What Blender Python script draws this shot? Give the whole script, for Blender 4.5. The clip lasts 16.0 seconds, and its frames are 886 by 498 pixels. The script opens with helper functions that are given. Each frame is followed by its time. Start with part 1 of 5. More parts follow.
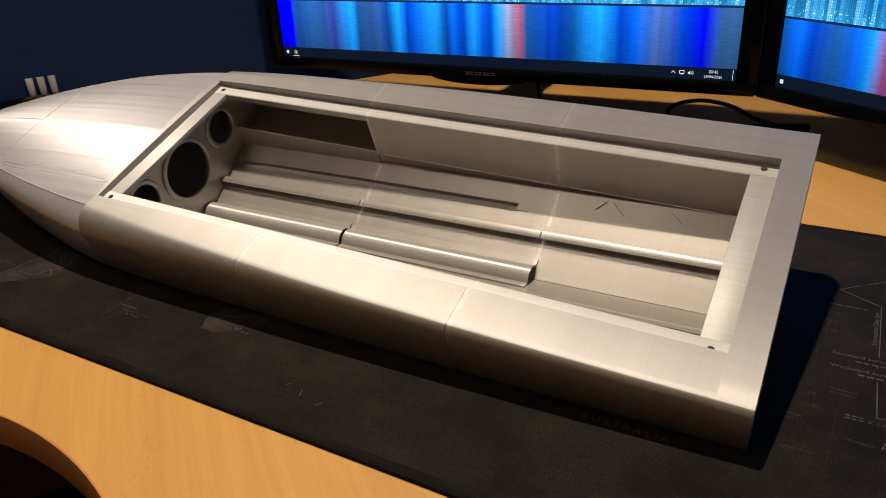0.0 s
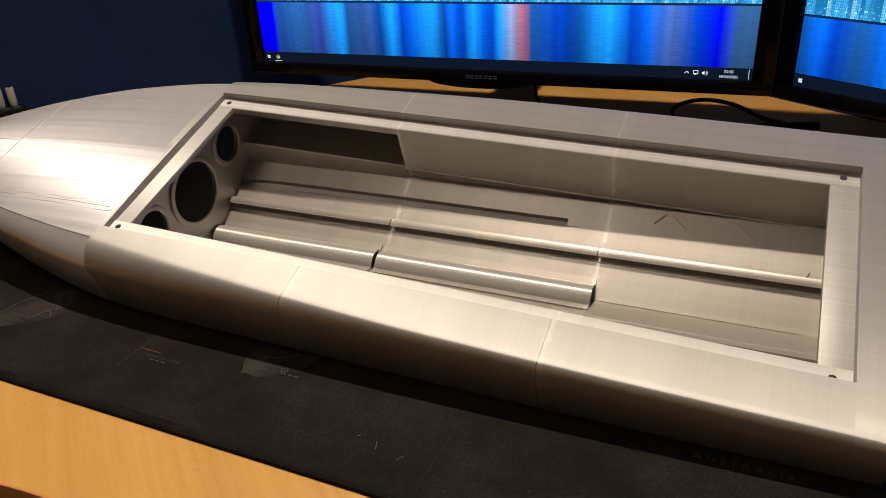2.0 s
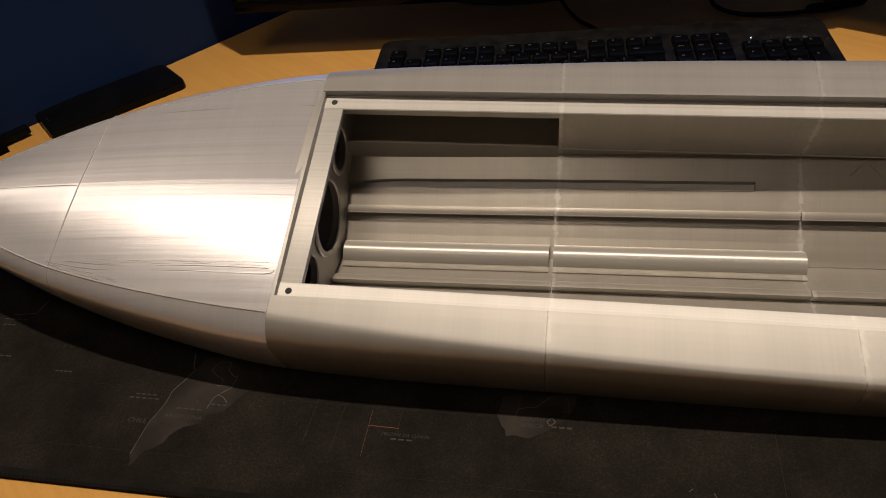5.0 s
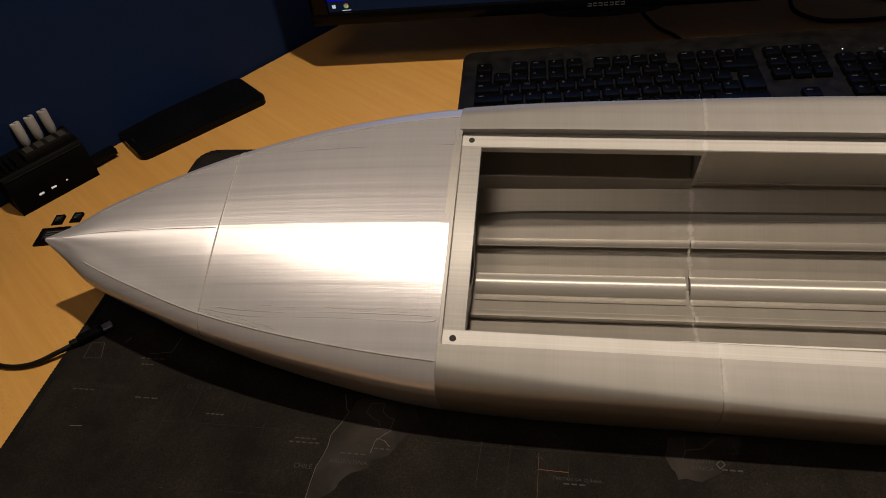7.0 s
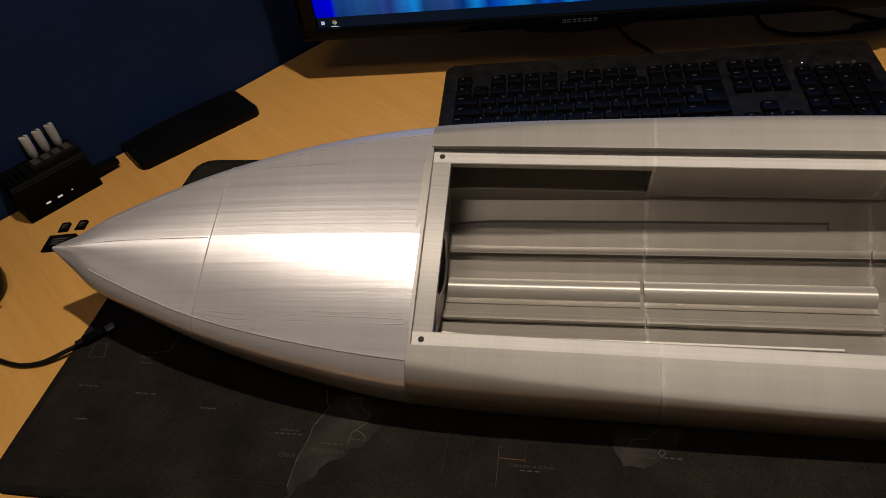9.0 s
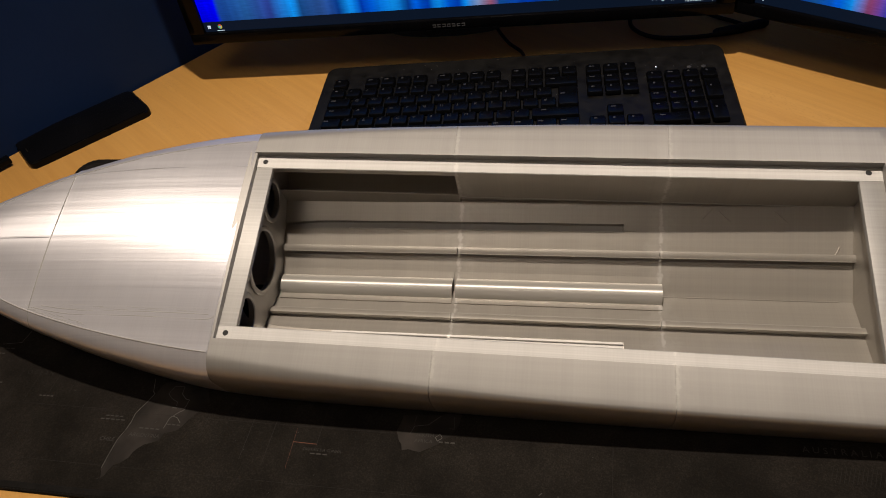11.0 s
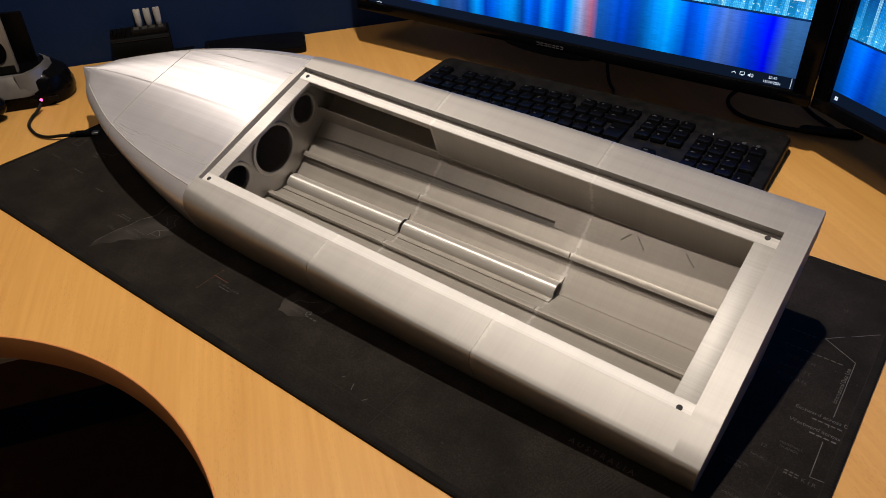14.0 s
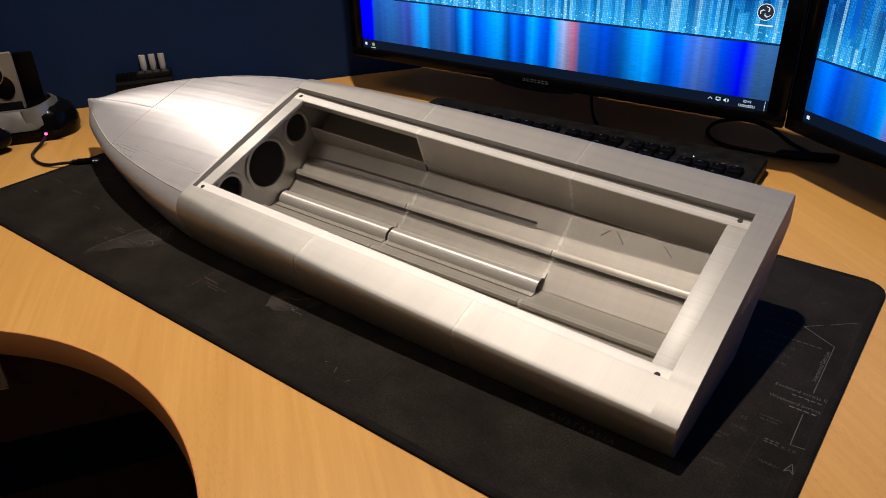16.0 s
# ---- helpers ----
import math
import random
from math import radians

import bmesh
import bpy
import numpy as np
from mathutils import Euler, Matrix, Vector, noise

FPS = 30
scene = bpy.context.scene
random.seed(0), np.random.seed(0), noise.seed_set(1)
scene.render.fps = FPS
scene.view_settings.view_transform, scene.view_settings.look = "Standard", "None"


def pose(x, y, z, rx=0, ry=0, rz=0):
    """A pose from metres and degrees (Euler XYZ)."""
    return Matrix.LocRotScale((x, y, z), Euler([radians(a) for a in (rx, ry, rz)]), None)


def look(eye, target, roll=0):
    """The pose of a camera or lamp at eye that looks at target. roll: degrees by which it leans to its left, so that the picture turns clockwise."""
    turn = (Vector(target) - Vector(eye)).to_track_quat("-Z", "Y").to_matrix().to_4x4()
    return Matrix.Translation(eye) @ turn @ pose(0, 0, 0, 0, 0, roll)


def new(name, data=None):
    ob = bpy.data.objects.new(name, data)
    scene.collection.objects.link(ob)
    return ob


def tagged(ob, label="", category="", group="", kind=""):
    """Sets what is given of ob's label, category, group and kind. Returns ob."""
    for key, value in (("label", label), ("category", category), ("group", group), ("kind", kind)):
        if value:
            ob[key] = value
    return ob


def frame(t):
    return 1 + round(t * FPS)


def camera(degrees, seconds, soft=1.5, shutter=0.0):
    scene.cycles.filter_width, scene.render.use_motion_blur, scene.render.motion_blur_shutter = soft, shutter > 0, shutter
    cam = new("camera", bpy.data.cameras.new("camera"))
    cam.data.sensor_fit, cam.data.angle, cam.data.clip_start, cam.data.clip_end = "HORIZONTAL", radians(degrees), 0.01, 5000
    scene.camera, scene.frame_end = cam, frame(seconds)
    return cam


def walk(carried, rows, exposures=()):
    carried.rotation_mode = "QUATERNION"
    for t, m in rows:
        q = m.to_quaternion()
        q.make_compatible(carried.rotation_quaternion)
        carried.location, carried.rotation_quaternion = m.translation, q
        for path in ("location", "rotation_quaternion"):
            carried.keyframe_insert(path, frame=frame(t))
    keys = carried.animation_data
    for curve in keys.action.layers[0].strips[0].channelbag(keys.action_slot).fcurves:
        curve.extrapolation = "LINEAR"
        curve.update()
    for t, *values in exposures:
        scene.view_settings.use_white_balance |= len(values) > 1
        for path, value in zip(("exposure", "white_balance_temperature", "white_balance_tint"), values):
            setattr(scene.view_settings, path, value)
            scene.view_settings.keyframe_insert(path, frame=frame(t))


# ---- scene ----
cam = camera(61.7, 16.0, soft=0.95)

PATH = [
    (0, (0.508, -0.497, 0.271), (-0.388, 1.063, -0.603), -3.3),
    (0.5, (0.495, -0.496, 0.271), (-0.396, 1.068, -0.601), -3.6),
    (1, (0.474, -0.494, 0.275), (-0.399, 1.08, -0.597), -3.9),
    (1.5, (0.446, -0.494, 0.28), (-0.372, 1.106, -0.599), -3.4),
    (2, (0.416, -0.491, 0.274), (-0.332, 1.136, -0.617), -3.2),
    (2.5, (0.368, -0.493, 0.275), (-0.298, 1.155, -0.642), -2.9),
    (3, (0.326, -0.492, 0.292), (-0.293, 1.163, -0.646), -3.9),
    (5.5, (0.145, -0.447, 0.37), (-0.194, 1.015, -0.952), -7.8),
    (6, (0.112, -0.445, 0.381), (-0.206, 1.001, -0.964), -7.3),
    (6.5, (0.086, -0.441, 0.404), (-0.265, 0.992, -0.947), -8.6),
    (7, (0.075, -0.441, 0.412), (-0.282, 1.01, -0.917), -8.8),
    (7.5, (0.068, -0.448, 0.417), (-0.292, 1.011, -0.903), -9.1),
    (8, (0.071, -0.449, 0.425), (-0.313, 1.006, -0.892), -9.7),
    (8.5, (0.086, -0.458, 0.431), (-0.284, 0.999, -0.888), -9.1),
    (9, (0.108, -0.465, 0.448), (-0.263, 0.974, -0.89), -9.4),
    (9.5, (0.141, -0.464, 0.461), (-0.232, 0.96, -0.893), -9.7),
    (10, (0.184, -0.466, 0.466), (-0.184, 0.946, -0.901), -10.0),
    (12.5, (0.397, -0.465, 0.463), (-0.169, 0.905, -0.88), -6.2),
    (13, (0.455, -0.467, 0.446), (-0.253, 0.858, -0.874), -3.7),
    (13.5, (0.51, -0.482, 0.432), (-0.367, 0.796, -0.831), -2.5),
    (14, (0.542, -0.496, 0.418), (-0.431, 0.792, -0.763), -1.6),
    (14.5, (0.554, -0.514, 0.401), (-0.474, 0.786, -0.718), -2.2),
    (15, (0.566, -0.526, 0.384), (-0.471, 0.794, -0.704), -2.1),
    (15.5, (0.577, -0.529, 0.368), (-0.479, 0.824, -0.658), -1.8),
    (16, (0.585, -0.533, 0.36), (-0.461, 0.859, -0.624), -1.6),
]
EXPOSURES = [(0, 0.10, 6500, 10), (3, 0.02, 6500, 10), (5.5, -0.32, 6700, 10), (7, -0.46, 6700, 10), (9, -0.55, 6480, 10), (10, -0.33, 6350, 10), (12.5, -0.04, 6300, 10), (14.5, 0.10, 6100, 10), (16, 0.12, 6150, 10)]
walk(cam, [(t, look(eye, target, roll)) for t, eye, target, roll in PATH], EXPOSURES)

# world, lamp and screens' light
world = bpy.data.worlds.new("room_dark")
scene.world = world
world.use_nodes = True
world.node_tree.nodes["Background"].inputs[0].default_value = (0.006, 0.006, 0.007, 1)
world.node_tree.nodes["Background"].inputs[1].default_value = 0.6

LAMP = (0.145, 0.01, 1.42)
bulb = bpy.data.lights.new("bulb_light", "SPOT")
bulb.energy = 91
bulb.spot_size = radians(83)
bulb.spot_blend = 1.0
bulb.color = (1.0, 0.838, 0.675)
bulb.shadow_soft_size = 0.022
lamp_light = new("bulb_light", bulb)
lamp_light.matrix_world = pose(*LAMP)
# unseen soft lamp, place and housing assumed, added as warm front fill
LAMP_TWO = (-0.20, -0.74, 1.66)
panel = bpy.data.lights.new("fill_panel_light", "AREA")
panel.shape = "DISK"
panel.size = 0.60
panel.energy = 4.6
panel.color = (1.0, 0.838, 0.675)
fill_panel_light = new("fill_panel_light", panel)
fill_panel_light.matrix_world = pose(*LAMP_TWO)


# ---------------------------------------------------------------- materials
def mat(name, color, rough=0.5, metal=0.0, spec=0.5):
    m = bpy.data.materials.new(name)
    m.use_nodes = True
    b = m.node_tree.nodes["Principled BSDF"]
    b.inputs["Base Color"].default_value = (*color, 1)
    b.inputs["Roughness"].default_value = rough
    b.inputs["Metallic"].default_value = metal
    b.inputs["Specular IOR Level"].default_value = spec
    return m


def node(m, kind, **values):
    n = m.node_tree.nodes.new(kind)
    for key, value in values.items():
        if key in n.inputs:
            n.inputs[key].default_value = value
    return n


def wire(m, a, b):
    m.node_tree.links.new(a, b)


def bsdf(m):
    return m.node_tree.nodes["Principled BSDF"]


def coords(m, scale=(1, 1, 1), turn=0.0, which="Object"):
    tc = m.node_tree.nodes.new("ShaderNodeTexCoord")
    mp = m.node_tree.nodes.new("ShaderNodeMapping")
    mp.inputs["Scale"].default_value = scale
    mp.inputs["Rotation"].default_value = (0, 0, radians(turn))
    wire(m, tc.outputs[which], mp.inputs["Vector"])
    return mp.outputs["Vector"]


def ramp(m, fac, stops, smooth=False):
    r = m.node_tree.nodes.new("ShaderNodeValToRGB")
    e = r.color_ramp.elements
    while len(e) < len(stops):
        e.new(0.5)
    for i, (at, c) in enumerate(stops):
        e[i].position = at
        e[i].color = (*c, 1) if len(c) == 3 else c
    if smooth:
        r.color_ramp.interpolation = "EASE"
    wire(m, fac, r.inputs["Fac"])
    return r.outputs["Color"]


def grey(v):
    return (v, v, v)


def noise_tex(m, vec, scale, detail=4.0, rough=0.55):
    n = node(m, "ShaderNodeTexNoise", Scale=scale, Detail=detail, Roughness=rough)
    wire(m, vec, n.inputs["Vector"])
    return n.outputs["Fac"]


def mix_col(m, fac, a, b, blend="MIX"):
    n = m.node_tree.nodes.new("ShaderNodeMix")
    n.data_type = "RGBA"
    n.blend_type = blend
    for value, slot in ((fac, n.inputs["Factor"]), (a, n.inputs["A"]), (b, n.inputs["B"])):
        s = [i for i in n.inputs if i.name == slot.name and i.type == ("VALUE" if slot.name == "Factor" else "RGBA")][0]
        if isinstance(value, (int, float)):
            s.default_value = value
        elif isinstance(value, tuple):
            s.default_value = (*value, 1)
        else:
            wire(m, value, s)
    return [o for o in n.outputs if o.type == "RGBA"][0]


def bump(m, height, strength, distance, after=None):
    b = node(m, "ShaderNodeBump", Strength=strength, Distance=distance)
    wire(m, height, b.inputs["Height"])
    if after is not None:
        wire(m, after, b.inputs["Normal"])
    return b.outputs["Normal"]


def plain(name, color, rough, metal=0.0, spec=0.5, grain=300.0, amount=0.25, relief=0.0002):
    """A surface with slight mottling and fine relief."""
    m = mat(name, color, rough, metal, spec)
    v = coords(m)
    f = noise_tex(m, v, grain, 3)
    g = noise_tex(m, v, grain / 14, 3)
    dark = tuple(c * (1 - amount) for c in color)
    light = tuple(min(1, c * (1 + amount)) for c in color)
    wire(m, ramp(m, g, [(0.3, dark), (0.7, light)]), bsdf(m).inputs["Base Color"])
    wire(m, ramp(m, g, [(0.3, grey(max(0, rough - 0.06))), (0.7, grey(min(1, rough + 0.08)))]), bsdf(m).inputs["Roughness"])
    wire(m, bump(m, f, 0.5, relief), bsdf(m).inputs["Normal"])
    return m


def silver_print(name, base, rough, metal, aniso, streaky, facet=0.0, glue=1.0):
    """Silk silver printed plastic: hair-fine layers round the hull stretch its gloss along it; faint bands."""
    m = mat(name, base, rough, metal, 0.5)
    v = coords(m)
    streak = noise_tex(m, coords(m, (0.5, 520, 18)), 1.0, 3, 0.65)
    band = noise_tex(m, coords(m, (0.5, 170, 8)), 1.0, 2, 0.6)
    layer = noise_tex(m, coords(m, (900, 5, 5)), 1.0, 3, 0.6)
    wide = noise_tex(m, coords(m, (42, 4, 4)), 1.0, 2, 0.5)
    dots = noise_tex(m, v, 1100, 2)
    lo = tuple(c * 0.96 for c in base)
    hi = tuple(min(1, c * 1.035) for c in base)
    c1 = ramp(m, band, [(0.3, lo), (0.7, hi)])
    c1 = mix_col(m, 0.10, c1, ramp(m, wide, [(0.35, grey(0.35)), (0.65, grey(0.65))]), "OVERLAY")
    c2 = mix_col(m, 0.30 * streaky, c1, ramp(m, streak, [(0.35, grey(0.25)), (0.65, grey(0.8))]), "OVERLAY")
    c3 = mix_col(m, 0.05, c2, ramp(m, layer, [(0.35, grey(0.3)), (0.65, grey(0.75))]), "OVERLAY")
    # pale glue residue along the joints
    sep = m.node_tree.nodes.new("ShaderNodeSeparateXYZ")
    wire(m, v, sep.inputs[0])
    blot = noise_tex(m, v, 130, 4, 0.7)
    smear = noise_tex(m, v, 75, 5, 0.65)
    for at, much in ((-0.177, 0.05), (0.1595, 0.60 * glue), (0.3245, 0.60 * glue)):
        d = node(m, "ShaderNodeMath")
        d.operation = "SUBTRACT"
        wire(m, sep.outputs["X"], d.inputs[0])
        d.inputs[1].default_value = at + 0.0008
        a = node(m, "ShaderNodeMath")
        a.operation = "ABSOLUTE"
        wire(m, d.outputs[0], a.inputs[0])
        k = node(m, "ShaderNodeMath")
        k.operation = "MULTIPLY_ADD"
        wire(m, a.outputs[0], k.inputs[0])
        k.inputs[1].default_value = -90.0
        wire(m, blot, k.inputs[2])
        mask = ramp(m, k.outputs[0], [(0.34, grey(0)), (0.50, grey(much))])
        c3 = mix_col(m, mask, c3, (0.66, 0.65, 0.62))
        # thin wiped smears beside the joint
        w = node(m, "ShaderNodeMath")
        w.operation = "MULTIPLY_ADD"
        wire(m, a.outputs[0], w.inputs[0])
        w.inputs[1].default_value = -16.0
        wire(m, smear, w.inputs[2])
        c3 = mix_col(m, ramp(m, w.outputs[0], [(0.30, grey(0)), (0.52, grey(0.30 * much))]), c3, (0.62, 0.61, 0.585))
    wire(m, c3, bsdf(m).inputs["Base Color"])
    wire(m, ramp(m, band, [(0.3, grey(rough - 0.02)), (0.7, grey(rough + 0.025))]), bsdf(m).inputs["Roughness"])
    b = bsdf(m)
    b.inputs["Anisotropic"].default_value = aniso
    along = m.node_tree.nodes.new("ShaderNodeVectorTransform")
    along.vector_type, along.convert_from, along.convert_to = "VECTOR", "OBJECT", "WORLD"
    along.inputs[0].default_value = (1, 0, 0)
    wire(m, along.outputs[0], b.inputs["Tangent"])
    n0 = None
    if facet:
        n0 = bump(m, band, 0.5, 0.00030 * facet)
        dash = noise_tex(m, coords(m, (32, 1500, 60)), 1.0, 2, 0.6)
        n0 = bump(m, dash, 0.12, 0.00010, n0)
    n1 = bump(m, streak, 0.16 * streaky, 0.00012, n0)
    n3 = bump(m, dots, 0.10, 0.00008, n1)
    wire(m, n3, b.inputs["Normal"])
    return m


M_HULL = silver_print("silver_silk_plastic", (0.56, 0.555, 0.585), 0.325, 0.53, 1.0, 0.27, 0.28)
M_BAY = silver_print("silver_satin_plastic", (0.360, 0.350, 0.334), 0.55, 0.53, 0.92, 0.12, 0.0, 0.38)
# same plastic: ledge highlight painted paler, stern cross ledge painted duller
M_LEDGE = silver_print("silver_lit_tone", (0.50, 0.493, 0.478), 0.58, 0.34, 0.90, 0.5)
M_CROSS = silver_print("silver_dull_tone", (0.365, 0.36, 0.347), 0.52, 0.33, 0.30, 0.35)
# same plastic: the bay's inner light level is toned into this base
M_HULL_IN = silver_print("silver_inside_tone", (0.388, 0.364, 0.327), 0.38, 0.50, 0.30, 0.12)
M_BULK = plain("silver_plastic_plate", (0.46, 0.445, 0.425), 0.42, 0.6, amount=0.06, grain=900, relief=0.00005)
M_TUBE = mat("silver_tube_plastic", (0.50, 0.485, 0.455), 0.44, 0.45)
bsdf(M_TUBE).inputs["Anisotropic"].default_value = 0.9
tube_way = M_TUBE.node_tree.nodes.new("ShaderNodeVectorTransform")
tube_way.vector_type, tube_way.convert_from, tube_way.convert_to = "VECTOR", "OBJECT", "WORLD"
tube_way.inputs[0].default_value = (1, 0, 0)
wire(M_TUBE, tube_way.outputs[0], bsdf(M_TUBE).inputs["Tangent"])
wire(M_TUBE, bump(M_TUBE, noise_tex(M_TUBE, coords(M_TUBE, (5, 900, 900)), 1.0, 3), 0.1, 0.00005), bsdf(M_TUBE).inputs["Normal"])
M_BLACK = plain("black_plastic", (0.0026, 0.0026, 0.0026), 0.28, spec=0.10)
M_GLOSS = plain("gloss_black_plastic", (0.0025, 0.0025, 0.003), 0.14, spec=0.10, relief=0.00003)
M_KEY = plain("key_plastic", (0.0022, 0.0022, 0.0023), 0.30, spec=0.10, amount=0.35)
M_KB = plain("keyboard_case", (0.0055, 0.0051, 0.0045), 0.5, spec=0.13, grain=900, amount=0.5)
M_MATT = plain("matt_black_plastic", (0.0022, 0.0022, 0.0022), 0.55, spec=0.04)
M_RUBBER = plain("black_rubber", (0.004, 0.004, 0.004), 0.5, spec=0.2)
M_WHITE = plain("white_plastic", (0.38, 0.365, 0.34), 0.4)
M_SILVER = plain("satin_silver_plastic", (0.27, 0.262, 0.25), 0.36, 0.75)
M_METAL = plain("plug_metal", (0.55, 0.55, 0.56), 0.3, 1.0)
M_FLOOR = plain("dark_carpet", (0.11, 0.055, 0.040), 0.95, grain=500, relief=0.002)
M_CEIL = plain("ceiling_paint", (0.80, 0.79, 0.77), 0.9)
M_CREAM = plain("cream_wall_paint", (0.76, 0.68, 0.54), 0.85, grain=160, amount=0.05, relief=0.0006)
M_DARKHOLE = plain("hole_shade", (0.02, 0.02, 0.02), 0.8)


def wall_paint():
    m = mat("dark_blue_paint", (0.012, 0.030, 0.082), 0.7, 0, 0.15)
    v = coords(m)
    wire(m, ramp(m, noise_tex(m, v, 5, 3), [(0.3, (0.0043, 0.0146, 0.050)), (0.7, (0.0067, 0.0198, 0.065))]), bsdf(m).inputs["Base Color"])
    wire(m, bump(m, noise_tex(m, v, 160, 3), 0.35, 0.0012), bsdf(m).inputs["Normal"])
    return m


def beech():
    m = mat("beech_laminate", (0.62, 0.36, 0.15), 0.38, 0, 0.40)

    def along_grain(scale):
        tc = m.node_tree.nodes.new("ShaderNodeTexCoord")
        r = m.node_tree.nodes.new("ShaderNodeMapping")
        r.inputs["Rotation"].default_value = (0, 0, radians(39.5))
        k = m.node_tree.nodes.new("ShaderNodeMapping")
        k.inputs["Scale"].default_value = scale
        wire(m, tc.outputs["Object"], r.inputs["Vector"])
        wire(m, r.outputs["Vector"], k.inputs["Vector"])
        return k.outputs["Vector"]

    g = noise_tex(m, along_grain((7, 170, 1)), 1.0, 4, 0.6)
    w = noise_tex(m, along_grain((1.2, 16, 1)), 1.0, 4, 0.6)
    base = ramp(m, w, [(0.28, (0.520, 0.272, 0.069)), (0.72, (0.600, 0.334, 0.092))])
    fine = ramp(m, g, [(0.32, (0.90, 0.875, 0.83)), (0.5, (0.96, 0.95, 0.93)), (0.66, (1.02, 1.025, 1.03))])
    c = mix_col(m, 0.9, base, fine, "MULTIPLY")
    # short dark pores, thicker in some strips
    vo = node(m, "ShaderNodeTexVoronoi", Scale=1.0, Randomness=1.0)
    wire(m, along_grain((170, 620, 1)), vo.inputs["Vector"])
    spot = ramp(m, vo.outputs["Distance"], [(0.20, grey(1)), (0.34, grey(0))])
    some = ramp(m, noise_tex(m, along_grain((5, 24, 1)), 1.0, 3), [(0.44, grey(0.03)), (0.64, grey(0.22))])
    mask = mix_col(m, 1.0, spot, some, "MULTIPLY")
    c = mix_col(m, mask, c, (0.25, 0.115, 0.035))
    wire(m, c, bsdf(m).inputs["Base Color"])
    wire(m, ramp(m, g, [(0.3, grey(0.40)), (0.7, grey(0.48))]), bsdf(m).inputs["Roughness"])
    wire(m, bump(m, g, 0.12, 0.0002), bsdf(m).inputs["Normal"])
    return m


def mat_cloth():
    m = mat("black_cloth", (0.012, 0.0115, 0.011), 0.80, 0, 0.07)
    v = coords(m)
    weave = noise_tex(m, v, 850, 3, 0.7)
    dust = noise_tex(m, v, 18, 5, 0.65)
    base = ramp(m, dust, [(0.35, (0.0082, 0.0069, 0.0058)), (0.72, (0.0195, 0.0165, 0.0140))])
    speck = ramp(m, weave, [(0.35, grey(0.68)), (0.52, grey(0.96)), (0.68, grey(1.55))])
    wire(m, mix_col(m, 1.0, base, speck, "MULTIPLY"), bsdf(m).inputs["Base Color"])
    wire(m, bump(m, weave, 0.35, 0.0004), bsdf(m).inputs["Normal"])
    bsdf(m).inputs["Sheen Weight"].default_value = 0.03
    bsdf(m).inputs["Sheen Roughness"].default_value = 0.5
    bsdf(m).inputs["Sheen Tint"].default_value = (1.0, 0.86, 0.76, 1)
    return m


def emitter(name, color, strength):
    m = mat(name, (0.0, 0.0, 0.0), 0.3)
    b = bsdf(m)
    b.inputs["Emission Color"].default_value = (*color, 1)
    b.inputs["Emission Strength"].default_value = strength
    return m


M_WALL, M_BEECH, M_CLOTH = wall_paint(), beech(), mat_cloth()
M_EDGE = plain("edge_strip_plastic", (0.60, 0.255, 0.075), 0.45, grain=200, amount=0.10)
M_STITCH = plain("hem_thread", (0.0085, 0.0078, 0.0072), 0.85, spec=0.08, grain=900, amount=0.4)
M_PRINT = plain("map_print_grey", (0.060, 0.056, 0.052), 0.8, grain=700, amount=0.35)
M_PRINT_FAINT = plain("map_print_faint", (0.0225, 0.0205, 0.0190), 0.9, spec=0.05)
M_PRINT_DIM = plain("map_print_dim", (0.044, 0.041, 0.0385), 0.85, spec=0.1)


# ---------------------------------------------------------------- building helpers
def finish(bm, smooth=None):
    bmesh.ops.recalc_face_normals(bm, faces=bm.faces)
    if smooth is not None:
        for f in bm.faces:
            f.smooth = True
        for e in bm.edges:
            if len(e.link_faces) == 2 and e.calc_face_angle(0) > radians(smooth):
                e.smooth = False


def part(name, bm, material, parent=None, label="", smooth=30, m=None):
    finish(bm, smooth)
    me = bpy.data.meshes.new(name)
    bm.to_mesh(me)
    bm.free()
    me.materials.append(material)
    ob = new(name, me)
    if parent is not None:
        ob.parent = parent
    if m is not None:
        ob.matrix_basis = m
    if label:
        ob["label"] = label
    return ob


def thing(name, m, label, category, group="", kind=""):
    ob = new(name)
    ob.empty_display_size = 0.02
    ob.matrix_world = m
    return tagged(ob, label, category, group, kind)


def box(x0, x1, y0, y1, z0, z1, bevel=0.0, seg=2, bm=None, m=None):
    own = bmesh.new()
    bmesh.ops.create_cube(own, size=1)
    for v in own.verts:
        v.co = Vector(((x0 + x1) / 2 + v.co.x * (x1 - x0), (y0 + y1) / 2 + v.co.y * (y1 - y0), (z0 + z1) / 2 + v.co.z * (z1 - z0)))
    if bevel:
        bmesh.ops.bevel(own, geom=own.edges[:], offset=bevel, segments=seg, affect="EDGES", profile=0.5)
    if m is not None:
        own.transform(m)
    return join(bm, own)


def join(bm, own):
    if bm is None:
        return own
    me = bpy.data.meshes.new("tmp")
    own.to_mesh(me)
    own.free()
    bm.from_mesh(me)
    bpy.data.meshes.remove(me)
    return bm


